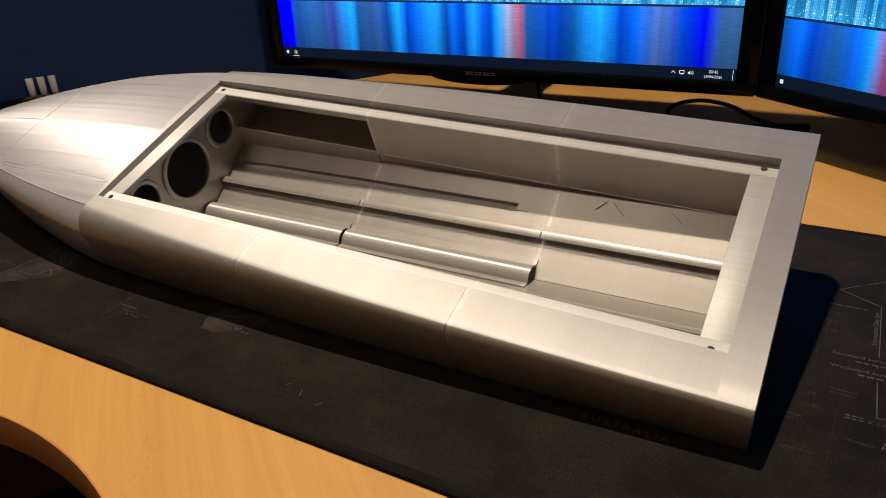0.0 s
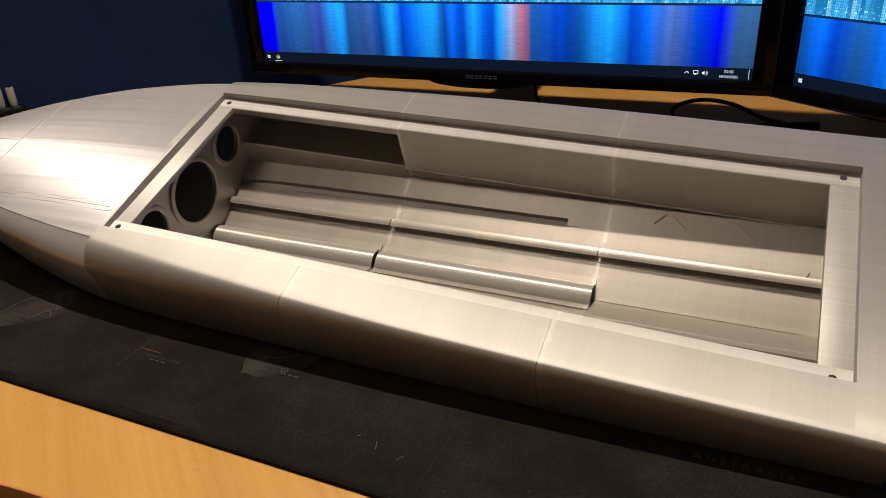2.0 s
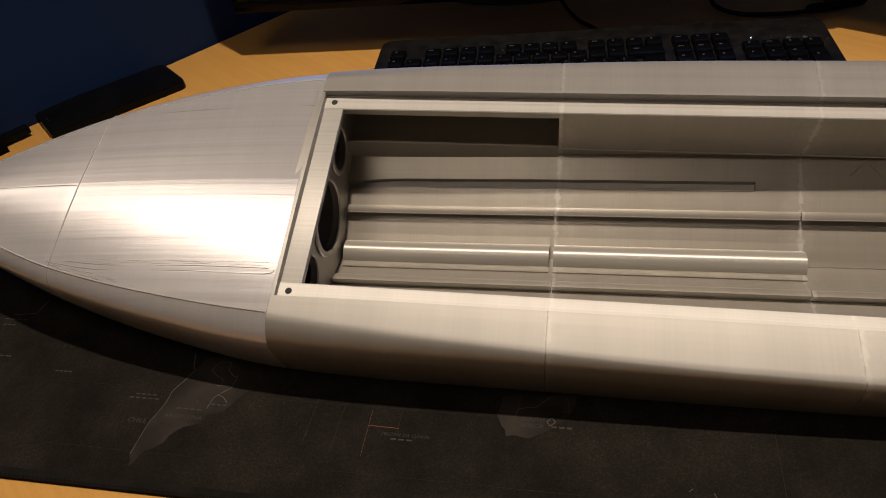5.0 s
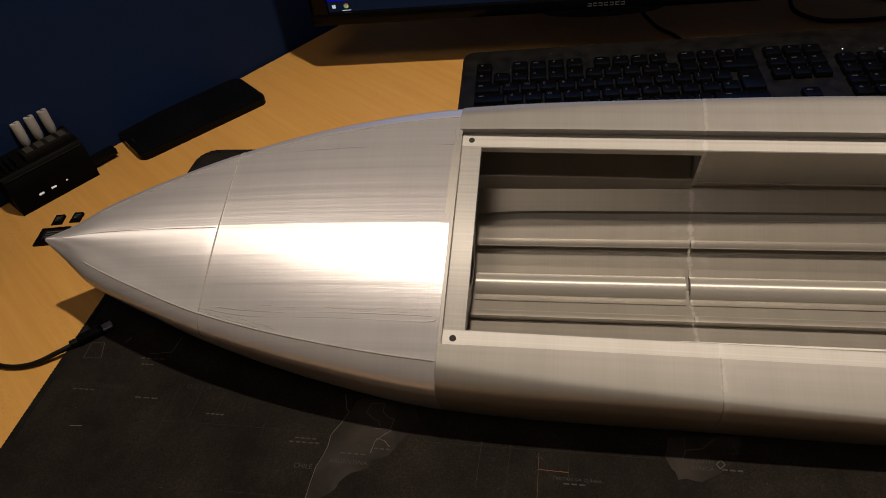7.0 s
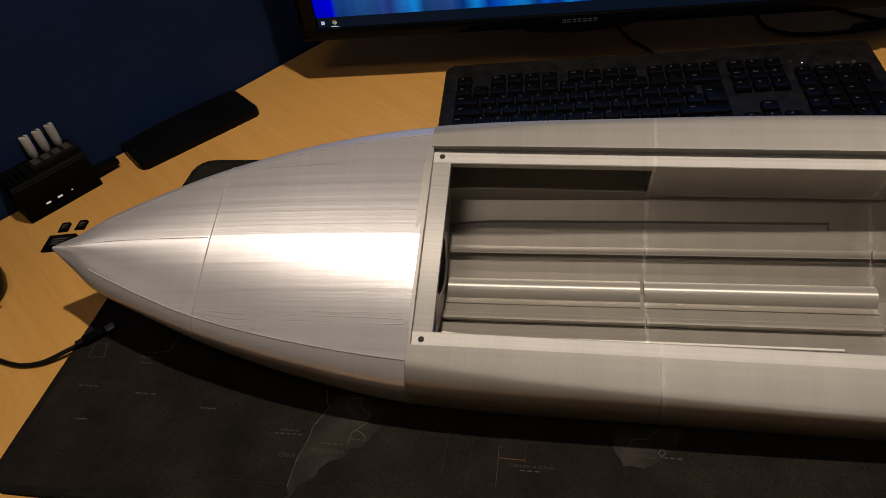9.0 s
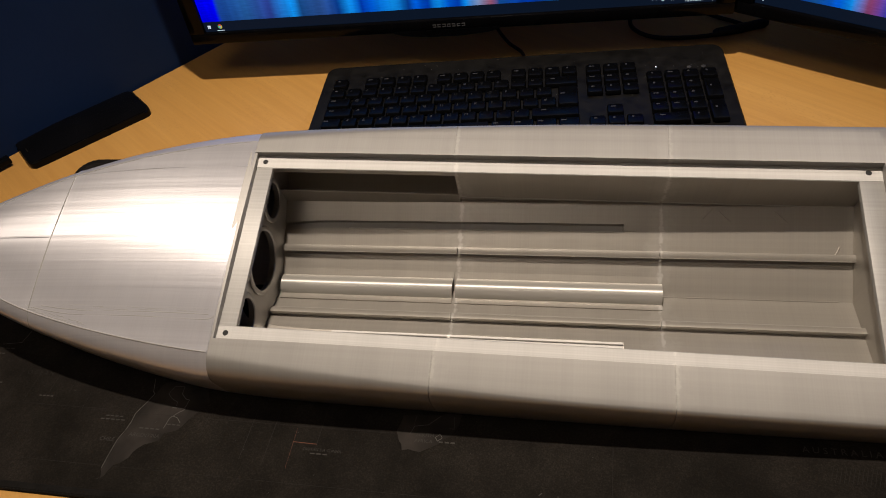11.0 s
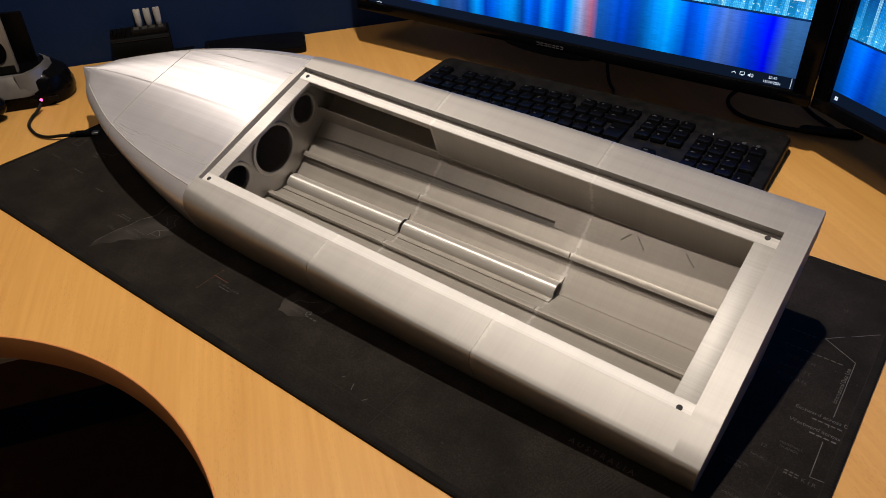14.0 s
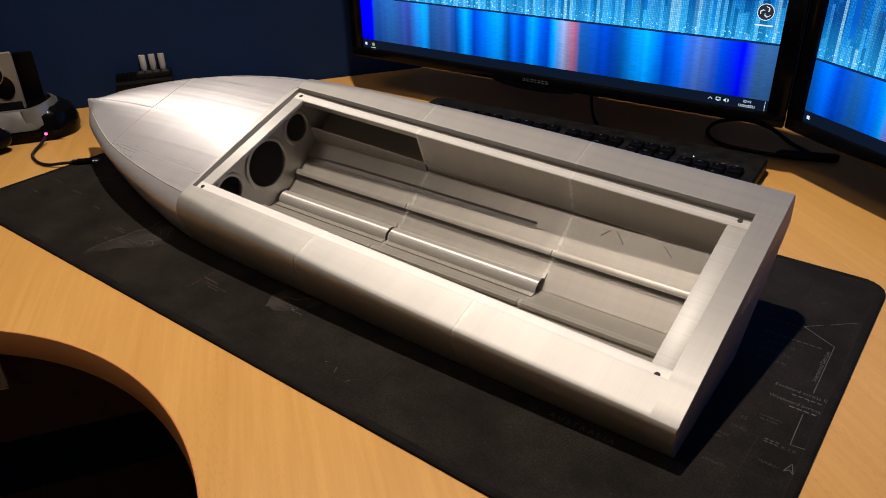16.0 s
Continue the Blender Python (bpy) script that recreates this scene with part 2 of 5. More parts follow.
def prism(points, z0, z1, bevel=0.0, seg=2, bm=None, m=None):
    """A polygon in plan, with thickness."""
    own = bmesh.new()
    low = [own.verts.new((x, y, z0)) for x, y in points]
    high = [own.verts.new((x, y, z1)) for x, y in points]
    own.faces.new(low[::-1])
    top = own.faces.new(high)
    n = len(points)
    for i in range(n):
        own.faces.new((low[i], low[(i + 1) % n], high[(i + 1) % n], high[i]))
    if bevel:
        bmesh.ops.bevel(own, geom=list(top.edges), offset=bevel, segments=seg, affect="EDGES", profile=0.5)
    if m is not None:
        own.transform(m)
    return join(bm, own)


def rounded(x0, x1, y0, y1, r, n=6):
    pts = []
    for cx, cy, a0 in ((x1 - r, y1 - r, 0), (x0 + r, y1 - r, 90), (x0 + r, y0 + r, 180), (x1 - r, y0 + r, 270)):
        for i in range(n + 1):
            a = radians(a0 + 90 * i / n)
            pts.append((cx + r * math.cos(a), cy + r * math.sin(a)))
    return pts


def lathe(profile, n=24, bm=None, m=None, caps=True):
    """Turned shape from (radius, height) pairs."""
    own = bmesh.new()
    rings = []
    for r, z in profile:
        if r < 1e-6:
            rings.append([own.verts.new((0, 0, z))])
        else:
            rings.append([own.verts.new((r * math.cos(2 * math.pi * i / n), r * math.sin(2 * math.pi * i / n), z)) for i in range(n)])
    for a, b in zip(rings, rings[1:]):
        for i in range(n):
            j = (i + 1) % n
            q = [a[i % len(a)], a[j % len(a)], b[j % len(b)], b[i % len(b)]]
            q = list(dict.fromkeys(q))
            if len(q) > 2:
                own.faces.new(q)
    for ring, flip in ((rings[0], True), (rings[-1], False)):
        if caps and len(ring) > 2:
            own.faces.new(ring[::-1] if flip else ring)
    if m is not None:
        own.transform(m)
    return join(bm, own)


def tube(points, r, n=10, bm=None):
    """A round cable through the points, smoothed."""
    pts = [Vector(p) for p in points]
    fine = []
    for i in range(len(pts) - 1):
        p0, p1, p2, p3 = pts[max(i - 1, 0)], pts[i], pts[i + 1], pts[min(i + 2, len(pts) - 1)]
        for k in range(8):
            t = k / 8
            fine.append(0.5 * ((2 * p1) + (p2 - p0) * t + (2 * p0 - 5 * p1 + 4 * p2 - p3) * t * t + (3 * p1 - p0 - 3 * p2 + p3) * t ** 3))
    fine.append(pts[-1])
    own = bmesh.new()
    rings = []
    side = Vector((0, 0, 1))
    for i, p in enumerate(fine):
        d = (fine[min(i + 1, len(fine) - 1)] - fine[max(i - 1, 0)]).normalized()
        s = side - d * side.dot(d)
        if s.length < 0.05:
            s = Vector((1, 0, 0)) - d * d.x
        s.normalize()
        c = d.cross(s)
        rings.append([own.verts.new(p + r * (math.cos(2 * math.pi * k / n) * s + math.sin(2 * math.pi * k / n) * c)) for k in range(n)])
    for a, b in zip(rings, rings[1:]):
        for k in range(n):
            own.faces.new((a[k], a[(k + 1) % n], b[(k + 1) % n], b[k]))
    own.faces.new(rings[0][::-1])
    own.faces.new(rings[-1])
    return join(bm, own)


def loft(loops, closed=True, caps=(True, True), bm=None):
    own = bmesh.new()
    rings = [[own.verts.new(p) for p in loop] for loop in loops]
    n = len(rings[0])
    for a, b in zip(rings, rings[1:]):
        for i in range(n if closed else n - 1):
            j = (i + 1) % n
            own.faces.new((a[i], a[j], b[j], b[i]))
    if caps[0]:
        own.faces.new(rings[0][::-1])
    if caps[1]:
        own.faces.new(rings[-1])
    return join(bm, own)


# ---------------------------------------------------------------- room
LEFT_A, LEFT_D = Vector((-0.514, 0.045, 0)), Vector((0.572, 0.820, 0)).normalized()
RIGHT_D = Vector((LEFT_D.y, -LEFT_D.x, 0))
CORNER = LEFT_A + LEFT_D * 0.95
DESK_FLOOR = -0.73
CEIL = 1.74


def wall(name, a, b, thick, paint=None, label="dark blue painted room wall behind the desk"):
    """A wall whose inner face runs from a to b; the room is on its right side."""
    d = (b - a).normalized()
    out = Vector((-d.y, d.x, 0)) * thick
    pts = [(p.x, p.y) for p in (a, b, b + out, a + out)]
    ob = part(name, prism(pts, DESK_FLOOR, CEIL), paint or M_WALL, smooth=None)
    return tagged(ob, label, "wall", kind="structure")


far_l = CORNER - LEFT_D * 2.1
far_r = CORNER + RIGHT_D * 2.3
far_c = far_l + RIGHT_D * 2.3
wall("wall_west", far_l, CORNER, 0.12)
wall("wall_north", CORNER + RIGHT_D * 0.0, far_r, 0.12)
# unseen east and south walls, added cream and close to bounce warm fill
wall("bounce_wall_east", far_r, far_c, 0.12, M_CREAM, "unseen cream wall added to bounce warm fill")
wall("bounce_wall_south", far_c, far_l, 0.12, M_CREAM, "unseen cream wall added to bounce warm fill")
room = [(p.x, p.y) for p in (far_l, far_c, far_r, CORNER)]
tagged(part("floor", prism(room, DESK_FLOOR - 0.05, DESK_FLOOR), M_FLOOR, smooth=None), "dark carpet floor below the desk", "floor", kind="structure")
tagged(part("ceiling", prism(room, CEIL, CEIL + 0.05), M_CEIL, smooth=None), "plain off-white ceiling", "ceiling", kind="structure")


# ---------------------------------------------------------------- desk
def desk():
    t = thing("corner_desk", pose(0, 0, 0), "beech laminate corner desk with a round cut-out front", "desk")
    cx, cy, r = 0.101, -0.610, 0.295
    a = CORNER - RIGHT_D * -0.004 - LEFT_D * 0.004
    pl = LEFT_A - LEFT_D * 0.62 + RIGHT_D * 0.004
    pr = CORNER + RIGHT_D * 1.5 - LEFT_D * 0.004
    pts = [(pl.x, pl.y), (cx - r - 0.02, -0.640)]
    for i in range(49):
        an = radians(180 - 180 * i / 48)
        pts.append((cx + r * math.cos(an), cy + r * math.sin(an)))
    pts += [(cx + r + 0.02, -0.640), (pr.x - 0.15, -0.640), (pr.x, pr.y), (a.x, a.y)]
    part("desktop", prism(pts, -0.025, 0.0, 0.0012, 2), M_BEECH, t)
    loops = []
    for i in range(65):
        an = radians(180 - 180 * i / 64)
        c, n = math.cos(an), math.sin(an)
        loops.append([(cx + (r - o) * c, cy + (r - o) * n, z) for o, z in ((0.0001, 0.0004), (0.0008, 0.0006), (0.0016, 0.0002), (0.0020, -0.0010), (0.0020, -0.0240), (0.0014, -0.0252), (0.0001, -0.0252))])
    part("edge_strip", loft(loops), M_EDGE, t, "warm brown plastic edge strip")
    for x, y in ((-0.45, -0.55), (0.62, -0.55), (0.25, 0.58)):
        part("leg", box(x - 0.025, x + 0.025, y - 0.025, y + 0.025, DESK_FLOOR, -0.025, 0.003), M_BLACK, t)
    side = Vector((-0.338, -0.137, 0))
    quad = [side - LEFT_D * 0.42, side + LEFT_D * 0.42, side + LEFT_D * 0.42 - RIGHT_D * 0.016, side - LEFT_D * 0.42 - RIGHT_D * 0.016]
    part("side_panel", prism([(p.x, p.y) for p in quad], -0.41, -0.0252), M_FLOOR, t, "dark brown panel below the desktop")
    # pierced plate that hangs beside the leg room, parallel to the wall
    plate = pose(-0.3485, -0.2617, -0.2737, 0, 0, math.degrees(math.atan2(-0.827, -0.563)))
    bm = bmesh.new()
    hole = [(0.048 + 0.029 * math.cos(2 * math.pi * i / 32), 0.046 + 0.029 * math.sin(2 * math.pi * i / 32)) for i in range(32)]
    for ring in ([(0.0, 0.0), (0.10, 0.0), (0.10, 0.2485), (0.0, 0.2485)], hole):
        vs = [bm.verts.new((u, 0.0, w)) for u, w in ring]
        for i in range(len(vs)):
            bm.edges.new((vs[i], vs[(i + 1) % len(vs)]))
    bmesh.ops.triangle_fill(bm, use_beauty=True, edges=bm.edges[:])
    for v in [g for g in bmesh.ops.extrude_face_region(bm, geom=bm.faces[:])["geom"] if isinstance(g, bmesh.types.BMVert)]:
        v.co.y -= 0.005
    bmesh.ops.transform(bm, matrix=plate, verts=bm.verts[:])
    bracket = part("bracket", bm, M_CREAM, t, "cream metal bracket with a round hole")
    part("bracket_screw", lathe([(0.0, 0.0024), (0.0030, 0.0020), (0.0042, -0.002)], 12, None, plate @ pose(0.0108, 0.0, 0.0117, -90, 0, 0)), M_BLACK, bracket)
    part("bracket_flange", box(0.0, 0.10, 0.0002, 0.0012, 0.0, 0.004, 0.0003, m=plate), M_CREAM, bracket)
    return t


desk()


# ---------------------------------------------------------------- mat
MAT_T = 0.003
MAT_M = pose(0.1255, -0.0535, 0, 0, 0, -1.2)


def desk_mat():
    t = thing("desk_mat", MAT_M, "black cloth desk mat printed with a grey world map", "desk mat")
    pts = rounded(-0.440, 0.440, -0.2, 0.2, 0.020, 8)
    part("cloth", prism(pts, 0, MAT_T, 0.0008), M_CLOTH, t)
    # overlocked edge: a low band of slanting threads
    bm = bmesh.new()
    ring = rounded(-0.4372, 0.4372, -0.1972, 0.1972, 0.0175, 10)
    path = []
    for (x0, y0), (x1, y1) in zip(ring, ring[1:] + ring[:1]):
        k = max(1, int(math.hypot(x1 - x0, y1 - y0) / 0.0016))
        for i in range(k):
            path.append(((x0 + (x1 - x0) * i / k, y0 + (y1 - y0) * i / k), Vector((x1 - x0, y1 - y0)).normalized()))
    verts = []
    for i, ((x, y), d) in enumerate(path):
        n = Vector((d.y, -d.x))
        rise = 0.0005 if i % 2 else 0.0
        verts.append([bm.verts.new((x + n.x * o, y + n.y * o, z + (rise if 0 < k < 4 else 0))) for k, (o, z) in enumerate(((0.0036, 0.0003), (0.0034, 0.0022), (0.0018, 0.0034), (-0.0014, 0.0036), (-0.0030, 0.0031), (-0.0032, 0.0024)))])
    for a, b in zip(verts, verts[1:] + verts[:1]):
        for k in range(5):
            bm.faces.new((a[k], b[k], b[k + 1], a[k + 1]))
    part("stitched_hem", bm, M_STITCH, t, "raised black stitched edge")
    return t


desk_mat()

# ---------------------------------------------------------------- boat hull
BOAT = Matrix(((0.99904, 0.00975, 0.04279, -0.0007), (0.00591, 0.93624, -0.35132, -0.0710), (-0.04349, 0.35123, 0.93528, 0.0882), (0, 0, 0, 1)))


def curve(xs, ys):
    """A smooth curve through the control points."""
    def at(x):
        i = min(max(int(np.searchsorted(xs, x)) - 1, 0), len(xs) - 2)
        h = xs[i + 1] - xs[i]
        t = min(max((x - xs[i]) / h, 0), 1)
        def slope(k):
            if k == 0:
                return (ys[1] - ys[0]) / (xs[1] - xs[0])
            if k == len(xs) - 1:
                return (ys[-1] - ys[-2]) / (xs[-1] - xs[-2])
            return (ys[k + 1] - ys[k - 1]) / (xs[k + 1] - xs[k - 1])
        m0, m1 = slope(i) * h, slope(i + 1) * h
        return ((2 * t ** 3 - 3 * t ** 2 + 1) * ys[i] + (t ** 3 - 2 * t ** 2 + t) * m0 + (-2 * t ** 3 + 3 * t ** 2) * ys[i + 1] + (t ** 3 - t ** 2) * m1)
    return at


TIP, STERN = -0.329, 0.495
ST = [TIP, -0.31, -0.283, -0.23, -0.177, -0.10, -0.009, 0.159, 0.324, STERN]
BEAM = curve(ST, [0.0015, 0.0150, 0.0340, 0.0560, 0.0745, 0.0945, 0.1095, 0.1145, 0.1165, 0.1165])
CROWN = curve(ST, [-0.0335, -0.0295, -0.0240, -0.0150, -0.0080, 0.0006, 0.0068, 0.0070, 0.0070, 0.0070])
EDGE = curve(ST, [-0.0340, -0.0320, -0.0270, -0.0185, -0.0112, -0.0015, 0.0048, 0.0064, 0.0068, 0.0068])
ROUND = curve(ST, [0.0003, 0.0020, 0.0060, 0.0100, 0.0200, 0.0210, 0.0200, 0.0140, 0.0120, 0.0120])
CREASE = curve(ST, [0.0004, 0.0070, 0.0115, 0.0115, 0.0115, 0.0140, 0.0175, 0.0175, 0.0175, 0.0175])
CHINE = curve(ST, [-0.0350, -0.0375, -0.0400, -0.0440, -0.0475, -0.0490, -0.0490, -0.0410, -0.0345, -0.0270])
KEEL = curve(ST, [-0.0360, -0.0480, -0.0590, -0.0740, -0.0850, -0.0920, -0.0935, -0.0862, -0.0790, -0.0712])


def half_outer(x, y_from, shrink=0.0):
    """Outer skin on one side, from y_from on the deck out, round and down to the keel."""
    b, zc, ze, r, zch, zk = BEAM(x), CROWN(x), EDGE(x), ROUND(x), CHINE(x), KEEL(x)
    fore = y_from == 0.0 and x < 0.0
    k = min(max(x / 0.25, 0.0), 1.0)
    ry, rz = (0.85 - 0.37 * k) * r, (1.05 + 0.27 * k) * r
    if fore:
        r = ry = CREASE(x)
    flat = b - ry
    pts = []
    for i in range(9):
        y = min(y_from, flat) + (flat - min(y_from, flat)) * (i / 8) ** (1.4 if fore else 1.0)
        pts.append((y, zc - (zc - ze) * (y / flat) ** 2 if flat > 1e-6 else zc))
    for i in range(1, 13):
        if fore:
            a0, a = math.radians(38), radians(38 + 49 * i / 12)
            pts.append((flat + r * (math.sin(a) - math.sin(a0)) / (1 - math.sin(a0)), ze - 1.05 * r * (math.cos(a0) - math.cos(a)) / math.cos(a0)))
        else:
            a = radians(90 - 84 * i / 12)
            pts.append((flat + ry * math.cos(a), ze - rz + rz * math.sin(a)))
    pts.append((b - 0.0004, (pts[-1][1] + zch) / 2))
    pts.append((b - 0.0014, zch + 0.0006))
    pts.append((b - 0.0026, zch - 0.0006))
    for i in range(1, 5):
        t = i / 4
        pts.append(((b - 0.003) * (1 - t), zch + (zk - zch) * t))
    return [(y * (1 - shrink * 3), z - shrink * 0.1 if i < 14 else z + shrink * 0.1) for i, (y, z) in enumerate(pts)]


def skin(x, shrink=0.0):
    """Closed section of a decked piece."""
    h = half_outer(x, 0.0, shrink)
    far = h
    if x < -0.005:
        flat = BEAM(x) - CREASE(x)
        fall = 0.00034 * min(1.0, flat / 0.05)
        far, mid = list(h), ridge_y(x)
        for i in range(8):
            y = mid + (flat - mid) * (i / 8) ** 1.2
            far[i] = (y, CROWN(x) - (CROWN(x) - EDGE(x)) * (y / flat) ** 2 - fall * (1 - math.exp(-(y - mid) / 0.012)) * (1 - (y / flat) ** 2) - shrink * 0.1)
    return [(x, y, z) for y, z in far] + [(x, -y, z) for y, z in h[-2:0:-1]]


def ridge_y(x):
    return 0.0035 * min(1.0, (BEAM(x) - CREASE(x)) / 0.05)


def crisp_ridge(ob):
    vs = ob.data.vertices
    for e in ob.data.edges:
        a, b = (vs[k].co for k in e.vertices)
        if all(abs(c.y - ridge_y(c.x)) < 1e-5 and c.z > CROWN(c.x) - 0.004 for c in (a, b)):
            e.use_edge_sharp = True


RECESS, INNER = 0.081, 0.069


def floor_z(x, y):
    b = BEAM(x) - 0.003
    return KEEL(x) + 0.0065 + (CHINE(x) - KEEL(x)) * abs(y) / b


def bay(x, walled, shrink=0.0):
    """Closed C-shaped section of a hatch bay: outer skin, recess, ledge, inner skin."""
    out = half_outer(x, RECESS, shrink)
    # floor with a shallow groove that stops short of the stern
    dip = 0.0032 if x < 0.296 else 0.0
    bend = -0.003 * (max(0.0, 0.05 - x) / 0.05) ** 2
    g0, g1 = 0.0486 + bend, 0.0546 + bend
    inn = [(0.0, floor_z(x, 0)), (0.030, floor_z(x, 0.030)), (g0, floor_z(x, g0)), (g0 + 0.0003, floor_z(x, g0 + 0.0003) - dip), (g1 - 0.0003, floor_z(x, g1 - 0.0003) - dip), (g1, floor_z(x, g1)), (0.0625, floor_z(x, 0.0625))]
    if walled:
        inn += [(INNER + 0.0035, floor_z(x, INNER + 0.0035)), (INNER + 0.0035, -0.0408), (INNER + 0.0006, -0.0400), (INNER + 0.0006, -0.0300), (INNER, -0.0006), (INNER + 0.0006, 0.0), (RECESS, 0.0)]
    else:
        inn += [(INNER + 0.0012, floor_z(x, INNER + 0.0012)), (INNER + 0.0012, -0.0394), (INNER + 0.0026, -0.0385), (INNER + 0.0034, floor_z(x, INNER + 0.0034) + 0.0005), (BEAM(x) - 0.006, floor_z(x, BEAM(x) - 0.006)), (BEAM(x) - 0.007, -0.0060), (INNER, -0.0055), (INNER, -0.0035), (INNER, -0.0006), (INNER + 0.0006, 0.0), (RECESS, 0.0)]
    low = list(inn)
    low[2] = (g0 - 0.0030, floor_z(x, g0 - 0.0030))
    low[3] = (g0 - 0.0026, floor_z(x, g0 - 0.0026) - 0.1 * dip)
    return [(x, y, z) for y, z in out] + [(x, -y, z) for y, z in out[-2::-1]] + [(x, -y, z) for y, z in low[::-1]] + [(x, y, z) for y, z in inn[1:]]


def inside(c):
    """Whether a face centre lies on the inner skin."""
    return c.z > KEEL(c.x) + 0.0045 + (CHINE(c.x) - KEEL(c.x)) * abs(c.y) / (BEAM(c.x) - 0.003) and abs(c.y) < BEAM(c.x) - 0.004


def stations(a, b, n):
    return [a + (b - a) * i / n for i in range(n + 1)]


def section(make, a, b, n, name, parent, label, caps=(True, True), gap=0.00035, look_of=None, ease=(8, 8)):
    """A printed piece, its end edges eased by a hair to show the glued joint."""
    rows = stations(a + gap, b - gap, n)
    if a < 0.296 < b:
        rows = sorted(rows + [0.2959, 0.2961])
    loops = [make(a, gap * ease[0])] + [make(x, 0.0) for x in rows] + [make(b, gap * ease[1])]
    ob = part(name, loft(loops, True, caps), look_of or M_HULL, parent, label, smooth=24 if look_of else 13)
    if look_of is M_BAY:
        # inner faces get the base toned for the light in the bay
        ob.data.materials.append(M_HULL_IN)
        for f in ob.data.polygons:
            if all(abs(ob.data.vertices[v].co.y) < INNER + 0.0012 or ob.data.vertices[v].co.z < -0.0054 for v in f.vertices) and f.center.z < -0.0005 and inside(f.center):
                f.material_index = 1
        # ledge tops take the paler tone painted for their highlight
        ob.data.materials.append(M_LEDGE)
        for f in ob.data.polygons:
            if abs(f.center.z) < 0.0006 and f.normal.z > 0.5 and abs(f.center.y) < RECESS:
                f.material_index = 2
    return ob


def boat_hull():
    t = thing("model_boat_hull", BOAT, "silver 3D-printed model boat hull with open hatch, leaning on mat", "model boat")
    xs = [TIP + (-0.177 - TIP) * (i / 22) ** 1.6 for i in range(23)]
    loops = [skin(x) for x in xs[:-1]] + [skin(-0.17735), skin(-0.177, 0.0005)]
    crisp_ridge(part("nose_section", loft(loops), M_HULL, t, "pointed silver nose piece", smooth=13))
    crisp_ridge(section(skin, -0.177, -0.0085, 18, "foredeck_section", t, "smooth silver foredeck piece", caps=(True, False), ease=(3.5, 8)))
    # a hair of glue stands proud along the nose joint
    def bead(x, up):
        return [(x, y * (1 + 4.0 * up), z + up * (1 if i < 30 else 0)) for i, (_, y, z) in enumerate(skin(x))]
    part("joint_bead", loft([bead(-0.1780, -0.0003), bead(-0.1775, 0.00050), bead(-0.1770, 0.00055), bead(-0.1765, -0.0003)], True, (True, True)), M_CROSS, t, "thin glue line round the nose joint")
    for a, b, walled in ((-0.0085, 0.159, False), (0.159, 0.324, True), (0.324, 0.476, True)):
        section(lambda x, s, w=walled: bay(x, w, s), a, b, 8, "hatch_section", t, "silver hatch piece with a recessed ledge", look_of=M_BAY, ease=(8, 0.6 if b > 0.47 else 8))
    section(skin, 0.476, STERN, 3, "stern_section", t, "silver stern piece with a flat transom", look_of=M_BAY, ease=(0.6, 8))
    # lip where the foredeck steps down to the ledge
    x = -0.0085
    top = [(y, CROWN(x) - (CROWN(x) - EDGE(x)) * (y / (BEAM(x) - 0.85 * ROUND(x))) ** 2 - 0.0002) for y in stations(-0.0812, 0.0812, 16)]
    ring = top + [(0.0812, -0.0050), (-0.0812, -0.0050)]
    part("lip", loft([[(-0.0125, y, z) for y, z in ring], [(-0.0088, y, z) for y, z in ring], [(-0.0066, y, z - 0.0008 if z > 0 else z) for y, z in ring]]), M_BAY, t)
    # cross ledges at the hatch's ends; highlight tone at bow, duller at stern
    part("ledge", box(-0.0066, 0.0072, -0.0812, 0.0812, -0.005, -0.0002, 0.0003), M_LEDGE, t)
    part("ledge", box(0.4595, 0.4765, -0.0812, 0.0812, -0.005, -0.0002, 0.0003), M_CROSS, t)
    # bulkhead with three holes
    bm = bmesh.new()
    x = 0.0005
    rim = [(y, z) for y, z in [(-0.100, -0.0055), (0.100, -0.0055), (0.1035, -0.030), (0.102, CHINE(x) + 0.004), (0.0, KEEL(x) + 0.004), (-0.102, CHINE(x) + 0.004), (-0.1035, -0.030)]]
    holes = ((0.0, -0.0335, 0.0265), (0.0525, -0.0255, 0.0165), (-0.0525, -0.0255, 0.0165))
    rings = [rim] + [[(cy + r * math.cos(2 * math.pi * i / 32), cz + r * math.sin(2 * math.pi * i / 32)) for i in range(32)] for cy, cz, r in holes]
    for ring in rings:
        vs = [bm.verts.new((x, y, z)) for y, z in ring]
        for i in range(len(vs)):
            bm.edges.new((vs[i], vs[(i + 1) % len(vs)]))
    bmesh.ops.triangle_fill(bm, use_beauty=True, edges=bm.edges[:])
    geo = bmesh.ops.extrude_face_region(bm, geom=bm.faces[:])
    for v in geo["geom"]:
        if isinstance(v, bmesh.types.BMVert):
            v.co.x -= 0.004
    bulk = part("bulkhead", bm, M_BULK, t, "grey bulkhead with three round holes")
    for cy, cz, r in holes:
        bm = bmesh.new()
        loops = []
        for i in range(40):
            a = 2 * math.pi * i / 40
            loops.append([(x + 0.0012 + 0.0012 * math.cos(k), cy + (r + 0.0004 + 0.0022 * math.sin(k)) * math.cos(a), cz + (r + 0.0004 + 0.0022 * math.sin(k)) * math.sin(a)) for k in [2 * math.pi * j / 8 for j in range(8)]])
        loops.append(loops[0])
        part("hole_rim", loft(loops, True, (False, False)), M_BULK, bulk)
